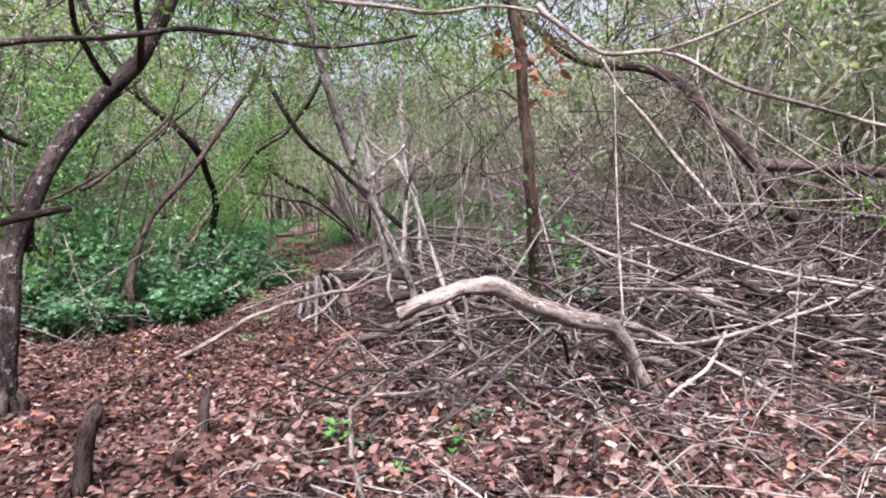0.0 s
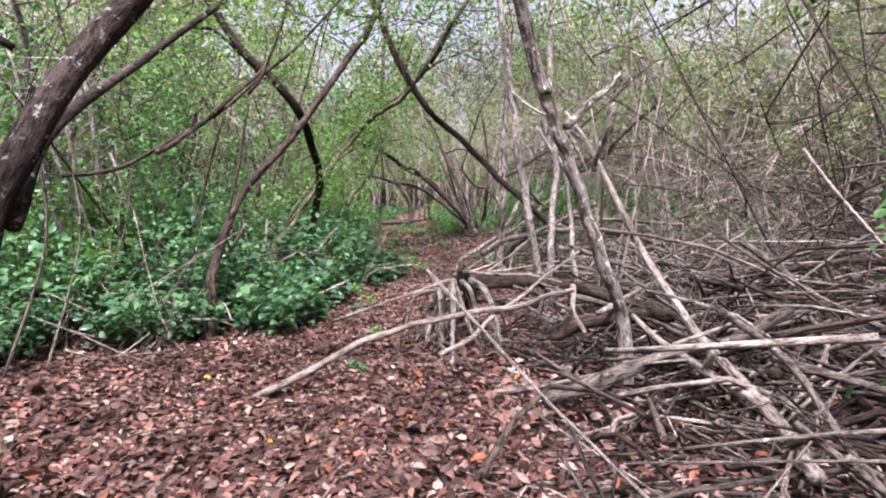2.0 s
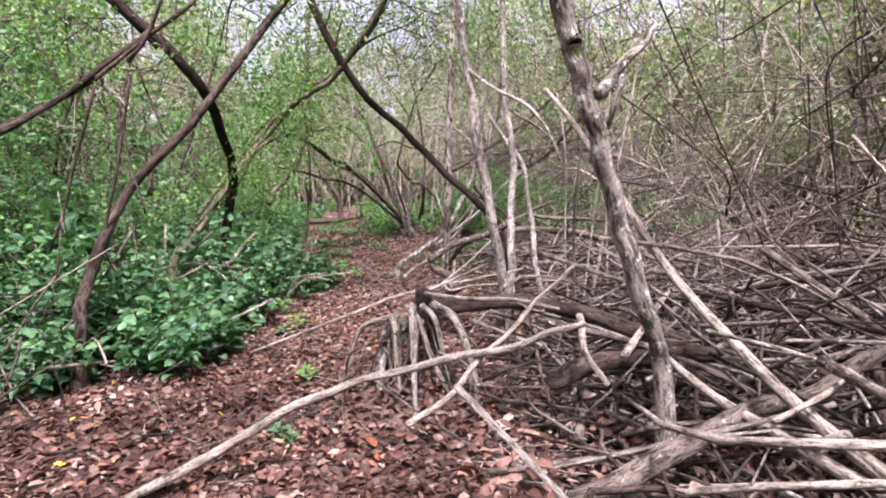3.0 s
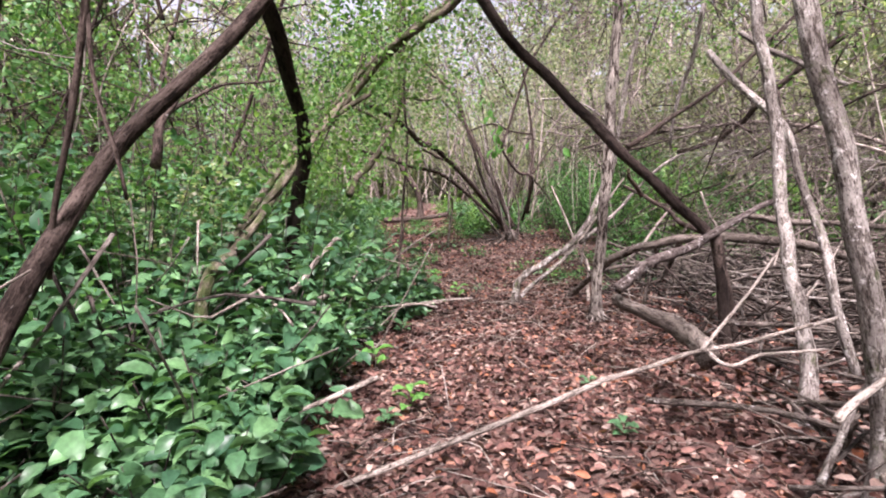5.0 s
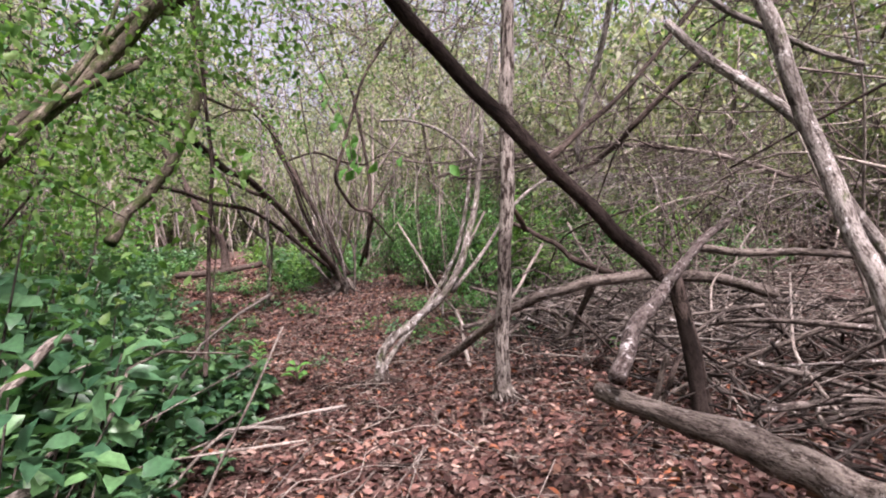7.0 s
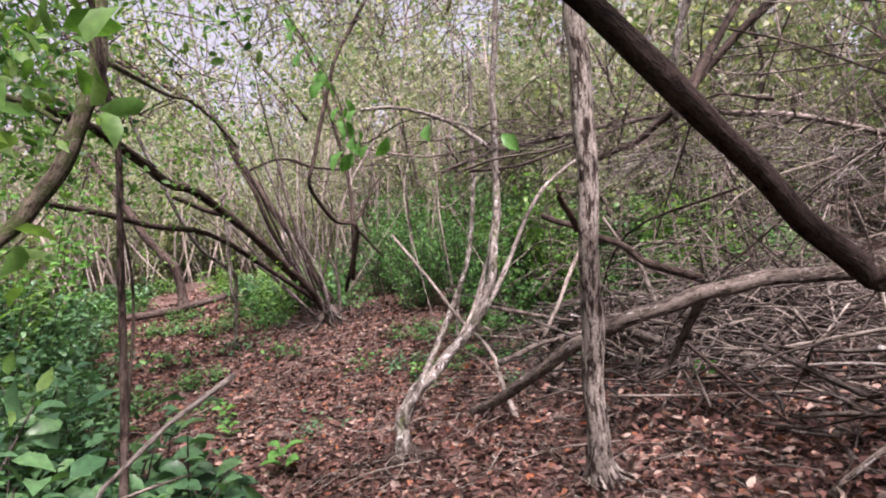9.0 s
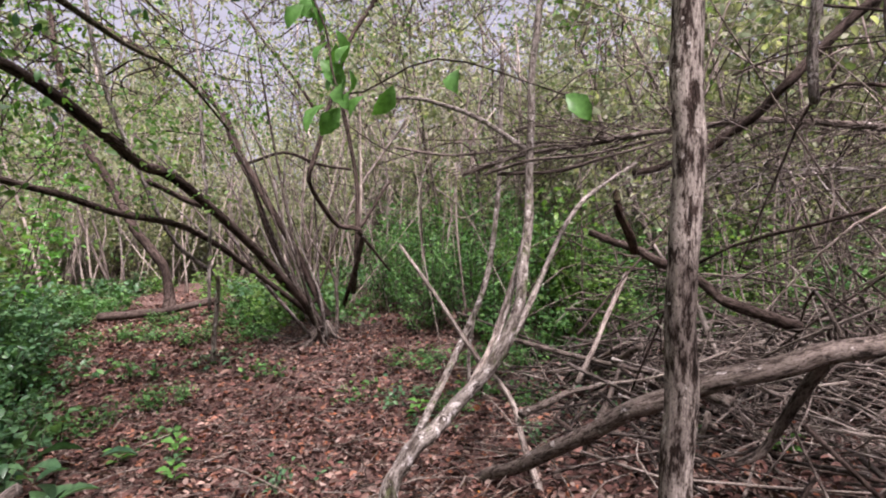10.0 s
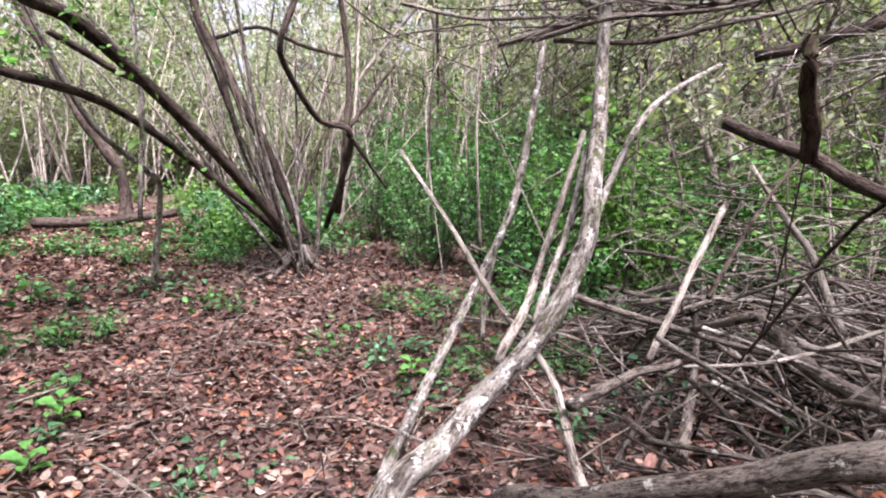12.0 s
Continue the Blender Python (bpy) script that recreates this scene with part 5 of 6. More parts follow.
# ---- stumps and stubs at the start of the path ----
def stub(label, x, y, tall, r, lean):
    owner = thing("stump", label, "stump")
    z = float(height(x, y))
    part("trunk", smooth(mesh_from("trunk", *tube([(x, y, z - 0.08), (x + lean * 0.4, y, z + tall * 0.5), (x + lean, y + 0.03, z + tall)], r * 1.25, r, 10, 4, 0.16, 0, tall * 0.12))),
         BARK["dark"], owner)
    for _ in range(5):
        a = rng.uniform(0, 6.28)
        e = np.array([x + math.cos(a) * r * 3.2, y + math.sin(a) * r * 3.2, z - 0.02])
        part("root", smooth(mesh_from("root", *tube([(x, y, z + 0.09), (x + math.cos(a) * r * 1.4, y + math.sin(a) * r * 1.4, z + 0.06), e], r * 0.4, r * 0.15, 7, 3))), BARK["dark"], owner)


stub("broken brown stump in leaf litter", -1.68, 4.85, 0.5, 0.045, 0.12)
stub("short rotten stub in leaf litter", -1.45, 5.75, 0.34, 0.03, 0.06)
stub("low rotten stump with frayed roots", -1.2, 5.0, 0.2, 0.05, 0.02)


def stone(label, x, y, size):
    """A rounded, slightly flattened stone half sunk in the litter."""
    bm = bmesh.new()
    bmesh.ops.create_icosphere(bm, subdivisions=3, radius=1.0)
    for v in bm.verts:
        k = 1 + 0.1 * math.sin(3.1 * v.co.x + 1.0) * math.sin(2.3 * v.co.y) + 0.06 * math.sin(5.0 * v.co.z + 2.0 * v.co.x)
        v.co = Vector((v.co.x * size * 1.2, v.co.y * size, v.co.z * size * 0.8)) * k
    me = bpy.data.meshes.new("stone")
    bm.to_mesh(me)
    bm.free()
    ob = tagged(new("stone", smooth(me)), label, "stone")
    me.materials.append(STONE)
    ob.location = (x, y, float(height(x, y)) + size * 0.45)


stone("pale rounded stone in dry leaves beside roots", -1.04, 8.74, 0.07)


# ---- thin dead sticks ----
def stick_soup(n, box, top, length, radius, flat=0.25, sides=5):
    """n crossing sticks inside a heap of the given ground box (x0, y0, x1, y1), lower towards its rim."""
    s = Soup()
    x0, y0, x1, y1 = box
    for i in range(n):
        x, y = rng.uniform(x0, x1), rng.uniform(y0, y1)
        e = min((x - x0) / (x1 - x0), (x1 - x) / (x1 - x0), (y - y0) / (y1 - y0), (y1 - y) / (y1 - y0))
        z = float(height(x, y)) + top * min(1, 0.3 + 3 * e) * rng.uniform(0, 1) ** 1.4
        L = rng.uniform(*length)
        a = rng.uniform(0, 2 * math.pi)
        d = np.array([math.cos(a), math.sin(a), rng.normal() * flat])
        p = np.array([x, y, z]) - d * L / 2
        bend = rng.normal(size=3) * L * 0.11
        pts = [p, p + d * L * 0.33 + bend, p + d * L * 0.66 + bend * 0.6, p + d * L]
        for q in pts:
            q[2] = max(q[2], float(height(q[0], q[1])) + 0.01)
        r = rng.uniform(*radius)
        s.put(*tube(pts, r, r * 0.45, sides, 2, 0.12))
    return s


def brush(label, *args, mat="brush", **kw):
    ob = new("brush_pile", smooth(stick_soup(*args, **kw).mesh("brush_pile")))
    ob.data.materials.append(BARK[mat])
    return tagged(ob, label, "brush", kind="stuff")


brush("tangled heap of grey dead branches", 520, (-0.3, 5.6, 5.5, 11.5), 0.9, (0.7, 2.6), (0.005, 0.017))
brush("bleached thin sticks on the heap", 100, (0.0, 5.4, 4.5, 10.5), 0.9, (0.9, 2.6), (0.006, 0.013), mat="bone", flat=0.35)
brush("long bleached sticks lying over the heap", 62, (-0.5, 6.6, 4.2, 11.5), 1.1, (1.0, 3.0), (0.011, 0.024), mat="bone", flat=0.3, sides=7)
brush("pale flaking sticks jutting from the heap", 70, (-0.7, 7.4, 3.0, 11.5), 1.0, (0.8, 2.2), (0.009, 0.02), mat="pale", flat=0.6, sides=7)
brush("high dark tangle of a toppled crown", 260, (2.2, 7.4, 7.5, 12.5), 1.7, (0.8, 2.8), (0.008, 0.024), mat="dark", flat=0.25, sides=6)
brush("bleached boughs on a high dark tangle", 70, (2.0, 7.2, 7.0, 12.0), 1.6, (1.0, 3.2), (0.008, 0.02), mat="bone", flat=0.35, sides=6)
brush("mat of fine dry twigs over dead leaves", 520, (0.3, 4.1, 4.8, 7.4), 0.2, (0.25, 1.1), (0.002, 0.007), mat="tan", flat=0.18)
brush("grey dry twigs over dead leaves", 420, (-0.6, 4.3, 4.8, 7.6), 0.16, (0.3, 1.4), (0.003, 0.01), mat="brush", flat=0.15)
# dark sticks stand in for the shade in the gaps of both heaps
brush("dark branches for shade inside the heap", 420, (-0.4, 6.2, 5.5, 11.8), 0.75, (0.6, 2.4), (0.007, 0.022), mat="dark", flat=0.2)
brush("dark branches for shade inside a second heap", 190, (-1.2, 11.8, 5.0, 19.4), 0.6, (0.6, 2.2), (0.007, 0.022), mat="dark", flat=0.2)
# dark logs under the heap; extra ones stand in for shade there
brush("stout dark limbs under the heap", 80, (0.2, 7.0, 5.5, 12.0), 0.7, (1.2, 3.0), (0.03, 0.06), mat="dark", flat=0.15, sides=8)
brush("bleached sticks lying over a second heap", 120, (-1.2, 15.9, 3.6, 19.4), 0.9, (0.8, 2.4), (0.008, 0.02), mat="bone", flat=0.35, sides=7)
brush("low tangle of grey twigs behind roots", 300, (-1.0, 8.4, 1.2, 11.6), 0.5, (0.4, 1.8), (0.005, 0.016), mat="brush", flat=0.35)
brush("fine dead twigs covering the ground", 420, (-0.9, 4.0, 3.6, 8.6), 0.22, (0.3, 1.3), (0.003, 0.008), mat="bone")
brush("grey dead branches heaped beside the path", 420, (-0.9, 11.6, 5.0, 15.6), 0.7, (0.6, 2.4), (0.006, 0.022))
brush("grey dead branches heaped below shrubs", 460, (-1.7, 16.2, 4.5, 19.6), 0.6, (0.6, 2.4), (0.005, 0.018))
brush("bleached thin sticks among dead branches", 150, (-1.9, 15.6, 4.0, 19.2), 0.7, (0.6, 2.2), (0.004, 0.011), mat="bone", flat=0.4)
brush("dense dead twigs of a toppled crown", 420, (-1.0, 15.8, 4.6, 20.0), 3.2, (0.8, 2.4), (0.004, 0.012), mat="grey", flat=0.25)
brush("pale dead twigs of a toppled crown", 260, (-1.0, 16.0, 4.4, 19.8), 3.0, (0.4, 1.6), (0.003, 0.007), mat="bone", flat=0.4)
brush("dense dead twigs of a toppled tree", 300, (0.8, 8.4, 6.5, 13.5), 2.6, (0.9, 2.8), (0.004, 0.012), mat="brush", flat=0.35)
brush("bare brown stems leaning out of green shrubs", 70, (-5.7, 8.2, -4.0, 11.4), 0.9, (0.5, 1.5), (0.005, 0.013), mat="brush", flat=0.8)
brush("bare grey branches caught in green shrubs", 120, (-7.0, 8.2, -4.2, 14.0), 1.1, (0.5, 2.0), (0.005, 0.014), mat="bone", flat=0.5)
brush("grey bare twigs of dead standing brush", 240, (1.2, 8.0, 7.5, 14.5), 4.4, (1.2, 3.6), (0.006, 0.018), mat="grey", flat=0.8)
brush("dry twigs scattered on the path", 330, (-5.2, 3.0, -0.4, 19.5), 0.03, (0.15, 0.9), (0.002, 0.008), mat="grey", flat=0.03)


# ---- trees and saplings of the wood around ----
def wood_tree(label, tall, stems, leaves, mat, barkname, leaf=(0.05, 0.1)):
    """A thin wood tree: leaning stems, limbs and a ragged, gappy crown."""
    owner = thing("tree", label, "tree", "trees of the wood")
    tips = []
    for k in range(stems):
        a = rng.uniform(0, 2 * math.pi)
        lean = rng.uniform(0.08, 0.4) * tall
        h = tall * rng.uniform(0.75, 1.0)
        top = np.array([math.cos(a) * lean, math.sin(a) * lean, h])
        pts = [np.array([0, 0, -0.1]) + rng.normal(size=3) * 0.05] + [top * t + rng.normal(size=3) * 0.12 for t in (0.3, 0.6, 0.8)] + [top]
        r = rng.uniform(0.03, 0.06)
        part("trunk", smooth(mesh_from("trunk", *tube(pts, r, r * 0.35, 7, 4, 0.1))), BARK[barkname], owner)
        for t in rng.uniform(0.25, 0.98, 7):
            p = top * t + rng.normal(size=3) * 0.05
            d = unit(rng.normal(size=3) + np.array([0, 0, 0.35])) * rng.uniform(0.6, 1.6)
            tips.append((p, p + d * 0.5 + rng.normal(size=3) * 0.1, p + d))
    s = Soup()
    for p, m, e in tips:
        s.put(*tube([p, m, e], 0.014, 0.005, 5, 3))
        for _ in range(6):
            b = m + (e - m) * rng.uniform(-0.5, 1)
            s.put(*tube([b, b + rng.normal(size=3) * 0.25, b + rng.normal(size=3) * 0.45], 0.006, 0.003, 4, 2))
    tagged(part("branchwork", s.mesh("branchwork"), BARK[barkname], owner), kind="stuff")
    c = np.array([e for _, _, e in tips])
    sprays = c[rng.integers(0, len(c), leaves // 16)] + rng.normal(size=(leaves // 16, 3)) * np.array([0.38, 0.38, 0.3])
    c = sprays[rng.integers(0, len(sprays), leaves)] + rng.normal(size=(leaves, 3)) * leaf[1] * 1.1
    c[:, 2] = np.maximum(c[:, 2], 0.1)
    L = rng.uniform(leaf[0], leaf[1], leaves)
    part("crown", mesh_from("crown", *leaf_field(c, spread(leaves, -0.2), spread(leaves, 0.5), L, L * rng.uniform(0.4, 0.6, leaves))), LEAF[mat], owner)
    return owner


near_trees = [wood_tree("thin tangled tree with sparse green crown", 4.6, 2, 700, "canopy", "dark") for _ in range(2)] + \
             [wood_tree("pale thin tree with sparse crown", 5.2, 3, 600, "canopy", "pale") for _ in range(2)]


def outside(spots, x0, y0, x1, y1):
    """The spots that lie outside an area kept open."""
    return [p for p in spots if not (x0 < p[0] < x1 and y0 < p[1] < y1)]


scatter(near_trees, outside(places(44, (-13, 4, 11, 27), 1.5, 3.6), 0.5, 2.0, 6.5, 21.0) + places(24, (-11, -7, 11, 3.5), 1.6, 2.2))
# far trees and bushes look hazy through their pale leaf colour
far_trees = [wood_tree("distant thin tree with haze-pale green crown", 9.0, 3, 3000, "far", "bone", (0.13, 0.25)) for _ in range(3)]
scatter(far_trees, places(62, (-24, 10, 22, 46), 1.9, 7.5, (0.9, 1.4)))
leafy = [wood_tree("thin tree with an open leafy canopy", 6.0, 2, 2400, m, "dark", (0.05, 0.1)) for m in ("canopy", "thicket")]
# first group stands out of view behind the start, added to dim it
scatter(leafy, places(26, (-14, -8, 12, 3), 1.9, 2.8, (0.9, 1.25)) + places(16, (-13, 4, -6.0, 19), 1.6, 3.6, (0.9, 1.25)))
tall = [wood_tree("thin pale tree with an open haze-grey canopy", 6.0, 2, 2400, "far", "grey", (0.06, 0.12)) for _ in range(2)]
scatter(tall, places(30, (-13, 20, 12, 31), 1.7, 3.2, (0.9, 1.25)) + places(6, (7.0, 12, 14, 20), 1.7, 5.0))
wall = [shrub("tall haze-pale green bush in the wood", 44, 3000, 1.4, 4.6, (0.07, 0.13), "far", False, 0.03, name="tall_bush") for _ in range(3)]
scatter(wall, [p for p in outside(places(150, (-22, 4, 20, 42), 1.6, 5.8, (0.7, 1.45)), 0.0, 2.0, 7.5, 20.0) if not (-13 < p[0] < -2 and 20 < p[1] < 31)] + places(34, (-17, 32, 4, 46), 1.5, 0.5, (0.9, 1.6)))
mid = [shrub("leafy green bush in the wood", 30, 1800, 1.0, 2.4, (0.05, 0.1), m, False, 0.06, name="tall_bush") for m in ("shrub", "far", "canopy", "thicket")]
scatter(mid, places(52, (-13, 5, -5.6, 24), 1.0, 2.6, (0.6, 1.2)))


def sapling(label, n, tall, barkname):
    owner = thing("sapling", label, "sapling", "saplings of the wood")
    for _ in range(n):
        p = rng.normal(size=3) * np.array([0.18, 0.18, 0])
        d = np.array([rng.normal() * 0.3, rng.normal() * 0.3, 1.0]) * tall * rng.uniform(0.6, 1.0)
        w = rng.normal(size=3) * 0.1
        r = rng.uniform(0.007, 0.016)
        part("stem", mesh_from("stem", *tube([p - (0, 0, 0.05), p + d * 0.35 + w, p + d * 0.7 - w * 0.5, p + d], r, r * 0.4, 5, 4)), BARK[barkname], owner)
    return owner


saps = [sapling("cluster of bare thin grey saplings", 4, 3.0, "grey"), sapling("cluster of bare pale saplings", 5, 3.4, "bone"), sapling("cluster of leaning dark saplings", 3, 2.8, "dark")]
scatter(saps, outside(places(40, (-11, 6, 8, 15), 0.8, 2.5, (0.8, 1.5)), -0.5, 5.0, 4.5, 11.0) + places(45, (-11, 15, 8, 27), 0.8, 3.8, (0.8, 1.5)) + places(14, (-7, 21.5, 3, 26), 0.5, 1.6, (0.8, 1.5)))


# ---- vines and bare stems tangled in mid air ----
def vine_tangle(label, n, box, low, high, length, radius, mat, clear):
    s = Soup()
    k = 0
    while k < n:
        x, y = rng.uniform(box[0], box[2]), rng.uniform(box[1], box[3])
        if off_path(x, y) < clear:
            continue
        k += 1
        p = np.array([x, y, float(height(x, y)) + rng.uniform(low, high)])
        t = rng.uniform(0, 2 * math.pi)
        d = np.array([math.cos(t), math.sin(t), rng.normal() * 0.7]) * rng.uniform(*length) / 2
        sag = np.array([rng.normal() * 0.15, rng.normal() * 0.15, rng.normal() * 0.25])
        r = rng.uniform(*radius)
        s.put(*tube([p - d, p - d * 0.4 + sag, p + d * 0.3 + sag * 0.6, p + d], r, r * 0.5, 5, 4))
    ob = new("vine_tangle", smooth(s.mesh("vine_tangle")))
    ob.data.materials.append(BARK[mat])
    return tagged(ob, label, "vines", kind="stuff")


vine_tangle("dark thin vines tangled between the trees", 260, (-9, 7, 4, 25), 0.7, 4.0, (0.9, 3.0), (0.004, 0.014), "dark", 2.7)
vine_tangle("pale bare stems tangled between the trees", 330, (-9, 7, 5, 27), 0.6, 4.6, (0.8, 3.2), (0.004, 0.012), "bone", 3.0)
vine_tangle("grey bare stems of the wood", 420, (-13, 10, 9, 32), 0.5, 6.5, (1.2, 4.0), (0.006, 0.02), "grey", 4.5)


def upright_stems(label, n, box, tall, radius, mat, clear):
    """Thin, nearly upright bare stems that stand close together in the depth of the wood."""
    s = Soup()
    k = 0
    while k < n:
        x, y = rng.uniform(box[0], box[2]), rng.uniform(box[1], box[3])
        if off_path(x, y) < clear:
            continue
        k += 1
        h = rng.uniform(*tall)
        p = np.array([x, y, float(height(x, y)) - 0.05])
        lean = np.array([rng.normal() * 0.22, rng.normal() * 0.22, 1.0]) * h
        w = np.array([rng.normal(), rng.normal(), 0]) * 0.05 * h
        r = rng.uniform(*radius)
        s.put(*tube([p, p + lean * 0.35 + w, p + lean * 0.7 - w * 0.6, p + lean], r, r * 0.4, 5, 4))
        for _ in range(3):
            q = p + lean * rng.uniform(0.3, 0.9)
            d = unit(rng.normal(size=3) + np.array([0, 0, 0.8])) * rng.uniform(0.5, 1.5)
            s.put(*tube([q, q + d * 0.5 + rng.normal(size=3) * 0.08, q + d], r * 0.45, r * 0.2, 4, 3))
    ob = new("stem_thicket", smooth(s.mesh("stem_thicket")))
    ob.data.materials.append(BARK[mat])
    return tagged(ob, label, "stems", kind="stuff")


upright_stems("pale bare upright stems deep in the wood", 420, (-15, 22, 12, 36), (3.0, 8.0), (0.012, 0.035), "bone", 1.6)
upright_stems("grey bare upright stems beside the clearing", 70, (-10, 16, -4.5, 24), (2.0, 5.0), (0.007, 0.018), "grey", 2.8)


# ---- single dead branches on the heaps ----
def dead_branch(label, L, r, mat):
    owner = thing("dead_branch", label, "dead branch", "dead branches on the heaps")
    p = [np.array([-L / 2, 0, 0]), np.array([-L * 0.15, rng.normal() * 0.07, rng.normal() * 0.05]), np.array([L * 0.2, rng.normal() * 0.07, rng.normal() * 0.05]), np.array([L / 2, rng.normal() * 0.1, 0])]
    stem = part("stem", smooth(mesh_from("stem", *tube(p, r, r * 0.45, 8, 5, 0.12, 0, r * 0.5))), BARK[mat], owner)
    for _ in range(4):
        q = p[1] + (p[3] - p[1]) * rng.uniform(0, 0.9)
        d = np.array([rng.uniform(0.2, 0.8), rng.choice([-1, 1]) * rng.uniform(0.3, 0.9), rng.normal() * 0.4]) * L * rng.uniform(0.15, 0.32)
        part("twig", smooth(mesh_from("twig", *tube([q, q + d * 0.5 + rng.normal(size=3) * 0.03, q + d], r * 0.45, r * 0.15, 6, 3))), BARK[mat], stem)
    return owner


kinds = [dead_branch("forked bleached dead branch on the heap", 1.6, 0.016, "bone"), dead_branch("forked grey dead branch on the heap", 2.1, 0.022, "brush"),
         dead_branch("crooked pale dead branch on the heap", 1.3, 0.013, "pale"), dead_branch("long grey dead branch on the heap", 2.6, 0.028, "grey")]
spots = [(rng.uniform(0.2, 4.6), rng.uniform(6.0, 11.2)) for _ in range(52)] + [(rng.uniform(-0.7, 3.6), rng.uniform(12.2, 15.2)) for _ in range(26)] + \
        [(rng.uniform(-1.3, 3.2), rng.uniform(16.4, 19.4)) for _ in range(34)] + [(rng.uniform(-1.2, 0.4), rng.uniform(8.8, 11.4)) for _ in range(12)]
for i, (x, y) in enumerate(spots):
    ob = kinds[i % 4] if i < 4 else copy_thing(kinds[i % 4], pose(0, 0, 0))
    ob.matrix_basis = pose(x, y, float(height(x, y)) + float(rng.uniform(0.08, 0.75)), float(rng.normal() * 14), float(rng.normal() * 16), float(rng.uniform(0, 360)))


# ---- leafy bushes at the edge of the clearing ----
edge = [shrub("bushy green shrub at the edge of the clearing", 26, 1100, 0.8, h, (0.06, 0.11), m, False, 0.15) for h, m in ((1.2, "shrub"), (1.5, "shrub"), (1.0, "canopy"))]
scatter(edge, [(-7.3, 19.6, 1.0), (-7.9, 20.2, 1.05), (-8.4, 19.2, 1.15), (-7.0, 18.6, 0.75), (-8.9, 20.6, 1.2), (-7.6, 18.1, 0.9), (-8.2, 21.4, 0.9), (-6.6, 17.6, 0.55), (-9.4, 19.0, 1.3)])
airy = [shrub("tall airy bush with bright green leaves", 20, 900, 1.3, 4.2, (0.08, 0.14), m, False, 0.3, name="tall_bush") for m in ("canopy", "fresh")]
scatter(airy, [(-8.6, 19.8, 1.0), (-9.4, 18.2, 1.1), (-8.2, 17.2, 0.95), (-9.0, 21.6, 1.1)])


sprigs = [shrub("sparse low green sprigs in the leaf litter", 7, 70, 0.4, 0.3, (0.05, 0.1), m, False, 0.2, name="undergrowth_plant") for m in ("thicket", "shrub")]
scatter(sprigs, [(-3.6, 19.2, 1.0), (-3.0, 19.0, 0.9), (-2.2, 19.1, 1.1), (-1.4, 18.8, 0.9), (-0.7, 19.1, 1.2), (-2.8, 18.1, 0.8), (-4.6, 19.9, 1.0), (-5.2, 20.2, 1.1), (-6.2, 20.0, 1.2),
                 (-1.1, 18.0, 0.9), (-5.4, 18.3, 0.8), (-4.0, 17.2, 0.7), (0.0, 19.0, 1.2), (-1.9, 17.6, 0.7)])


patchy = [shrub("low leafy green plants in the clearing", 12, 260, 0.55, h, (0.06, 0.11), m, False, 0.15, name="undergrowth_plant") for h, m in ((0.4, "thicket"), (0.55, "shrub"), (0.7, "canopy"))]
scatter(patchy, places(46, (-11, 21.5, -3.4, 28), 0.55, 0.9, (0.8, 1.4)))


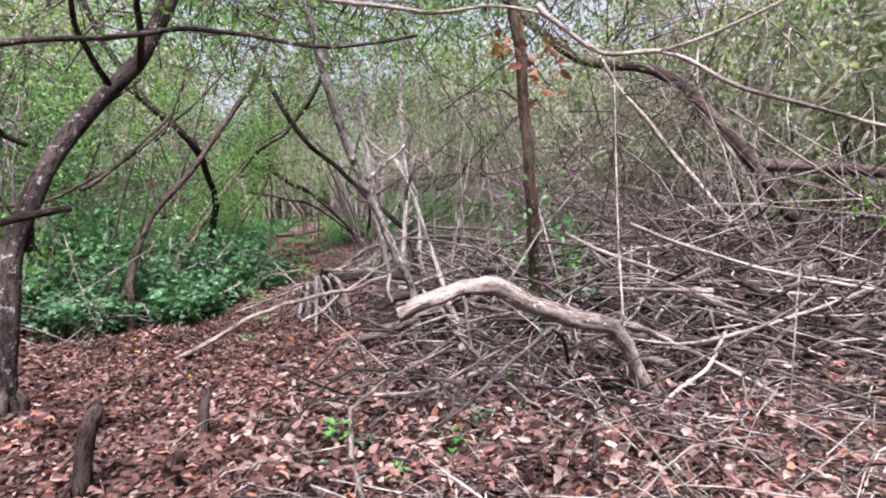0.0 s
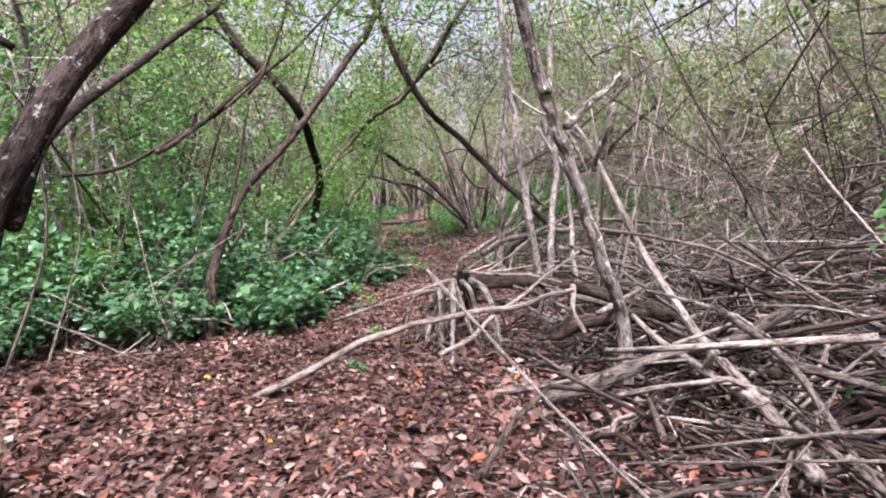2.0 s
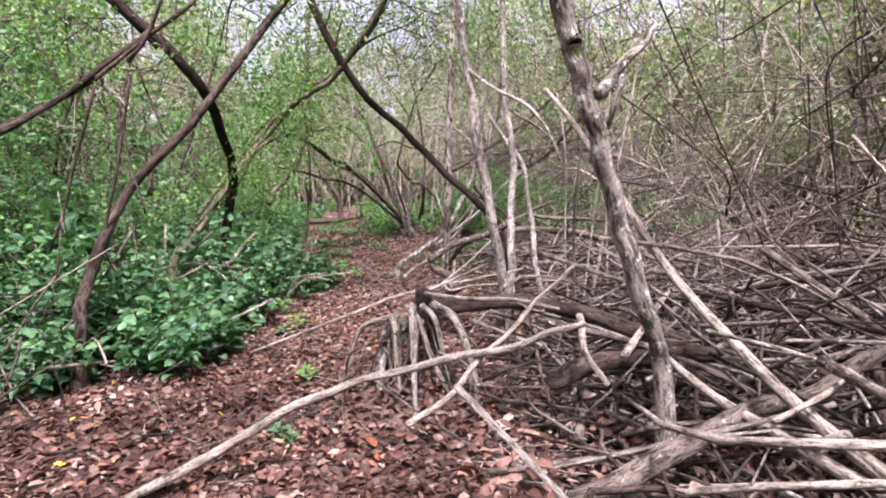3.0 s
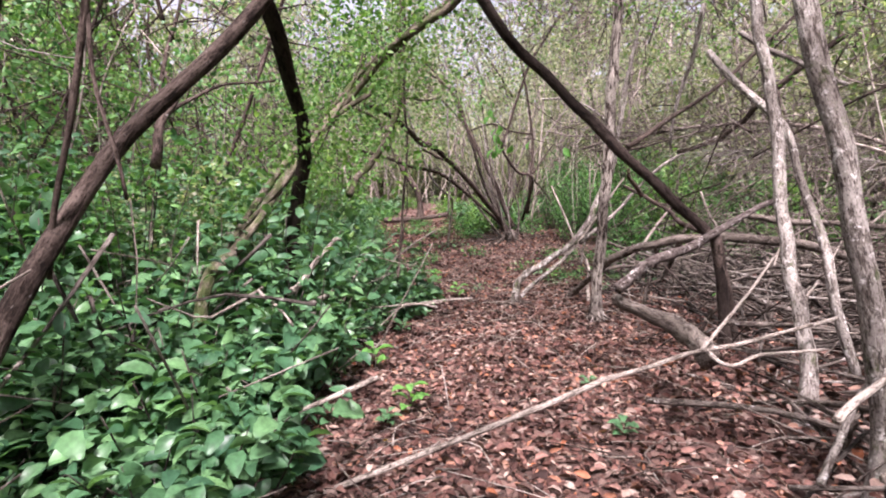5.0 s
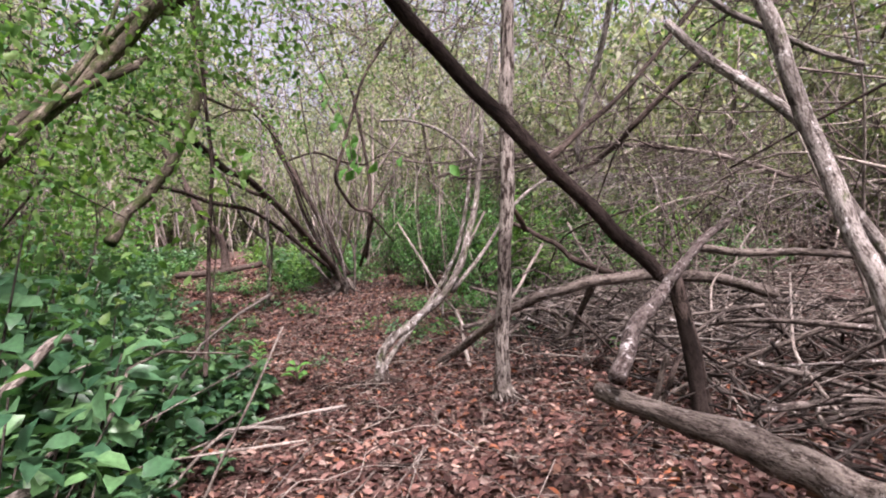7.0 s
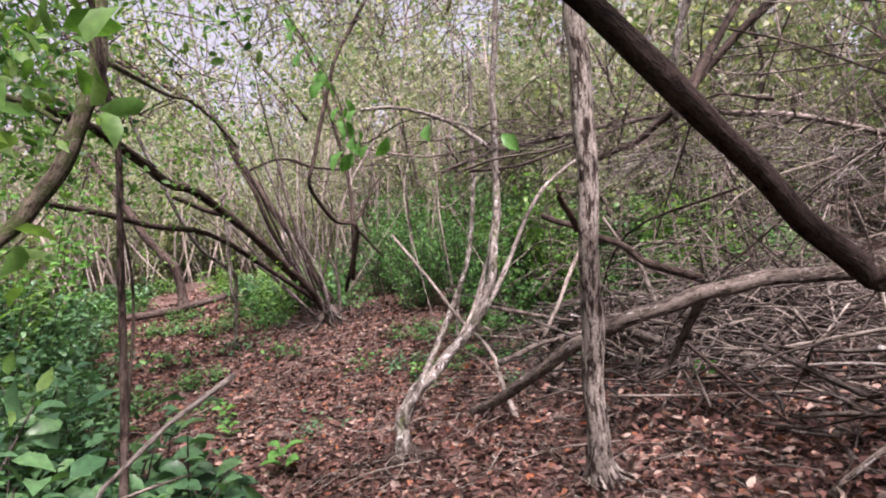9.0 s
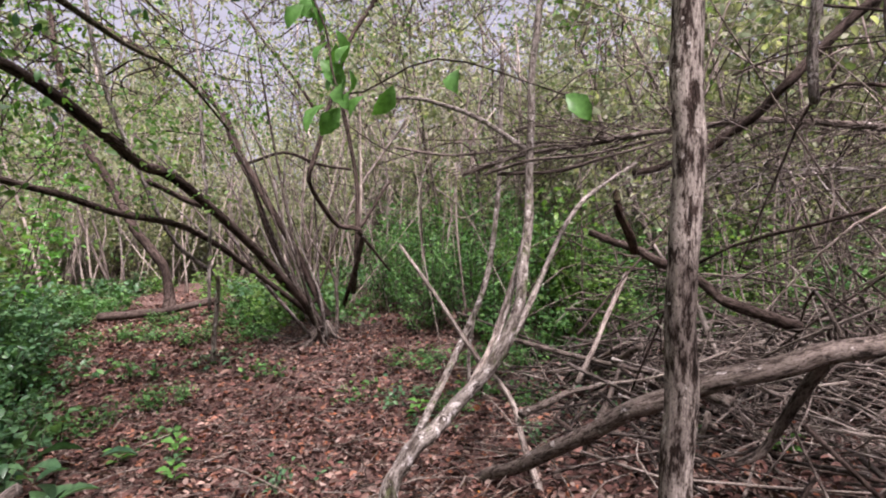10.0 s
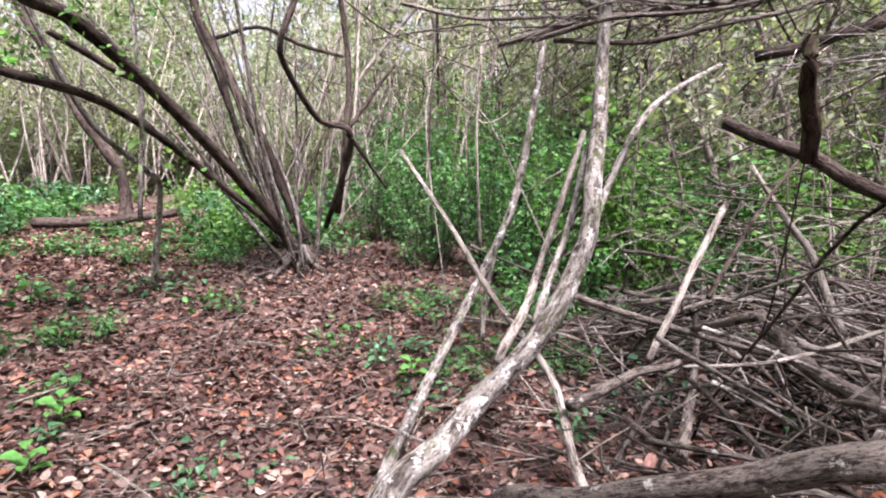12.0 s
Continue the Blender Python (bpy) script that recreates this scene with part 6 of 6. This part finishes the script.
# ---- fallen leaves ----
def litter(name, label, n, box, size, mat, along_path=None):
    x, y = rng.uniform(box[0], box[2], n), rng.uniform(box[1], box[3], n)
    if along_path:
        keep = off_path(x, y) < along_path + rng.normal(size=n) * 0.5
        x, y = x[keep], y[keep]
    n = len(x)
    c = np.stack([x, y, height(x, y) + rng.uniform(0.0, 0.04, n)], -1)
    a = rng.uniform(0, 2 * math.pi, n)
    d = np.stack([np.cos(a), np.sin(a), rng.normal(size=n) * 0.25], -1)
    nor = unit(np.array([0, 0, 1.0]) + rng.normal(size=(n, 3)) * 0.7)
    L = rng.uniform(size[0], size[1], n)
    v, f = leaf_field(c, d, nor, L, L * rng.uniform(0.35, 0.65, n), rng.uniform(-0.1, 0.7, n)[:, None], rng.uniform(-0.15, 0.25, n)[:, None])
    ob = new(name, mesh_from(name, v, f))
    ob.data.materials.append(LEAF[mat])
    return tagged(ob, label, "leaf litter", kind="stuff")


litter("leaf_litter", "dry reddish-brown leaves covering the path", 210000, (-8.5, 2.2, 4.0, 24.5), (0.035, 0.085), "litter", 2.9)
litter("leaf_litter", "dry brown leaves under the brush", 42000, (-13, -5.0, 9.0, 29.0), (0.05, 0.1), "litter")
litter("leaf_litter", "larger curled dry leaves on top of the litter", 5200, (-8.5, 3.0, 3.5, 22.0), (0.075, 0.12), "litter", 2.4)
litter("leaf_litter", "orange-brown fallen leaves on the litter", 800, (-7.5, 3.0, 3.5, 21.0), (0.05, 0.095), "dead", 2.6)
brush("thin pale twigs lying on dry leaves", 700, (-6.0, 8.5, 0.4, 20.5), 0.09, (0.15, 1.0), (0.002, 0.006), mat="bone", flat=0.06)
brush("grey twigs and straw strewn over dead leaves", 900, (-6.5, 14.0, 0.6, 21.5), 0.07, (0.12, 0.7), (0.002, 0.006), mat="grey", flat=0.08)
brush("bleached crooked twigs strewn before the curved tree", 170, (-6.0, 13.5, -1.0, 20.5), 0.06, (0.4, 1.3), (0.004, 0.009), mat="tan", flat=0.06)
brush("dark twigs lying in dead leaves", 520, (-6.0, 3.5, 0.4, 20.5), 0.05, (0.15, 0.8), (0.003, 0.009), mat="dark", flat=0.05)
brush("fine tangled roots and straw about a tree foot", 150, (-4.7, 20.1, -3.2, 21.3), 0.4, (0.2, 0.7), (0.003, 0.008), mat="brush", flat=0.7)
heaped = litter("leaf_litter", "dry brown leaves caught in heaped branches", 9000, (-1.2, 4.6, 4.5, 12.0), (0.05, 0.1), "litter")
heaped.location.z = 0.16
caught = litter("leaf_litter", "dry brown leaves caught among dead sticks", 7000, (-1.6, 12.0, 4.0, 19.5), (0.05, 0.1), "litter")
caught.location.z = 0.1
litter("yellow_leaves", "scattered fallen yellow leaves", 60, (-5, 3.0, 1.0, 20.0), (0.05, 0.08), "yellow", 2.0)
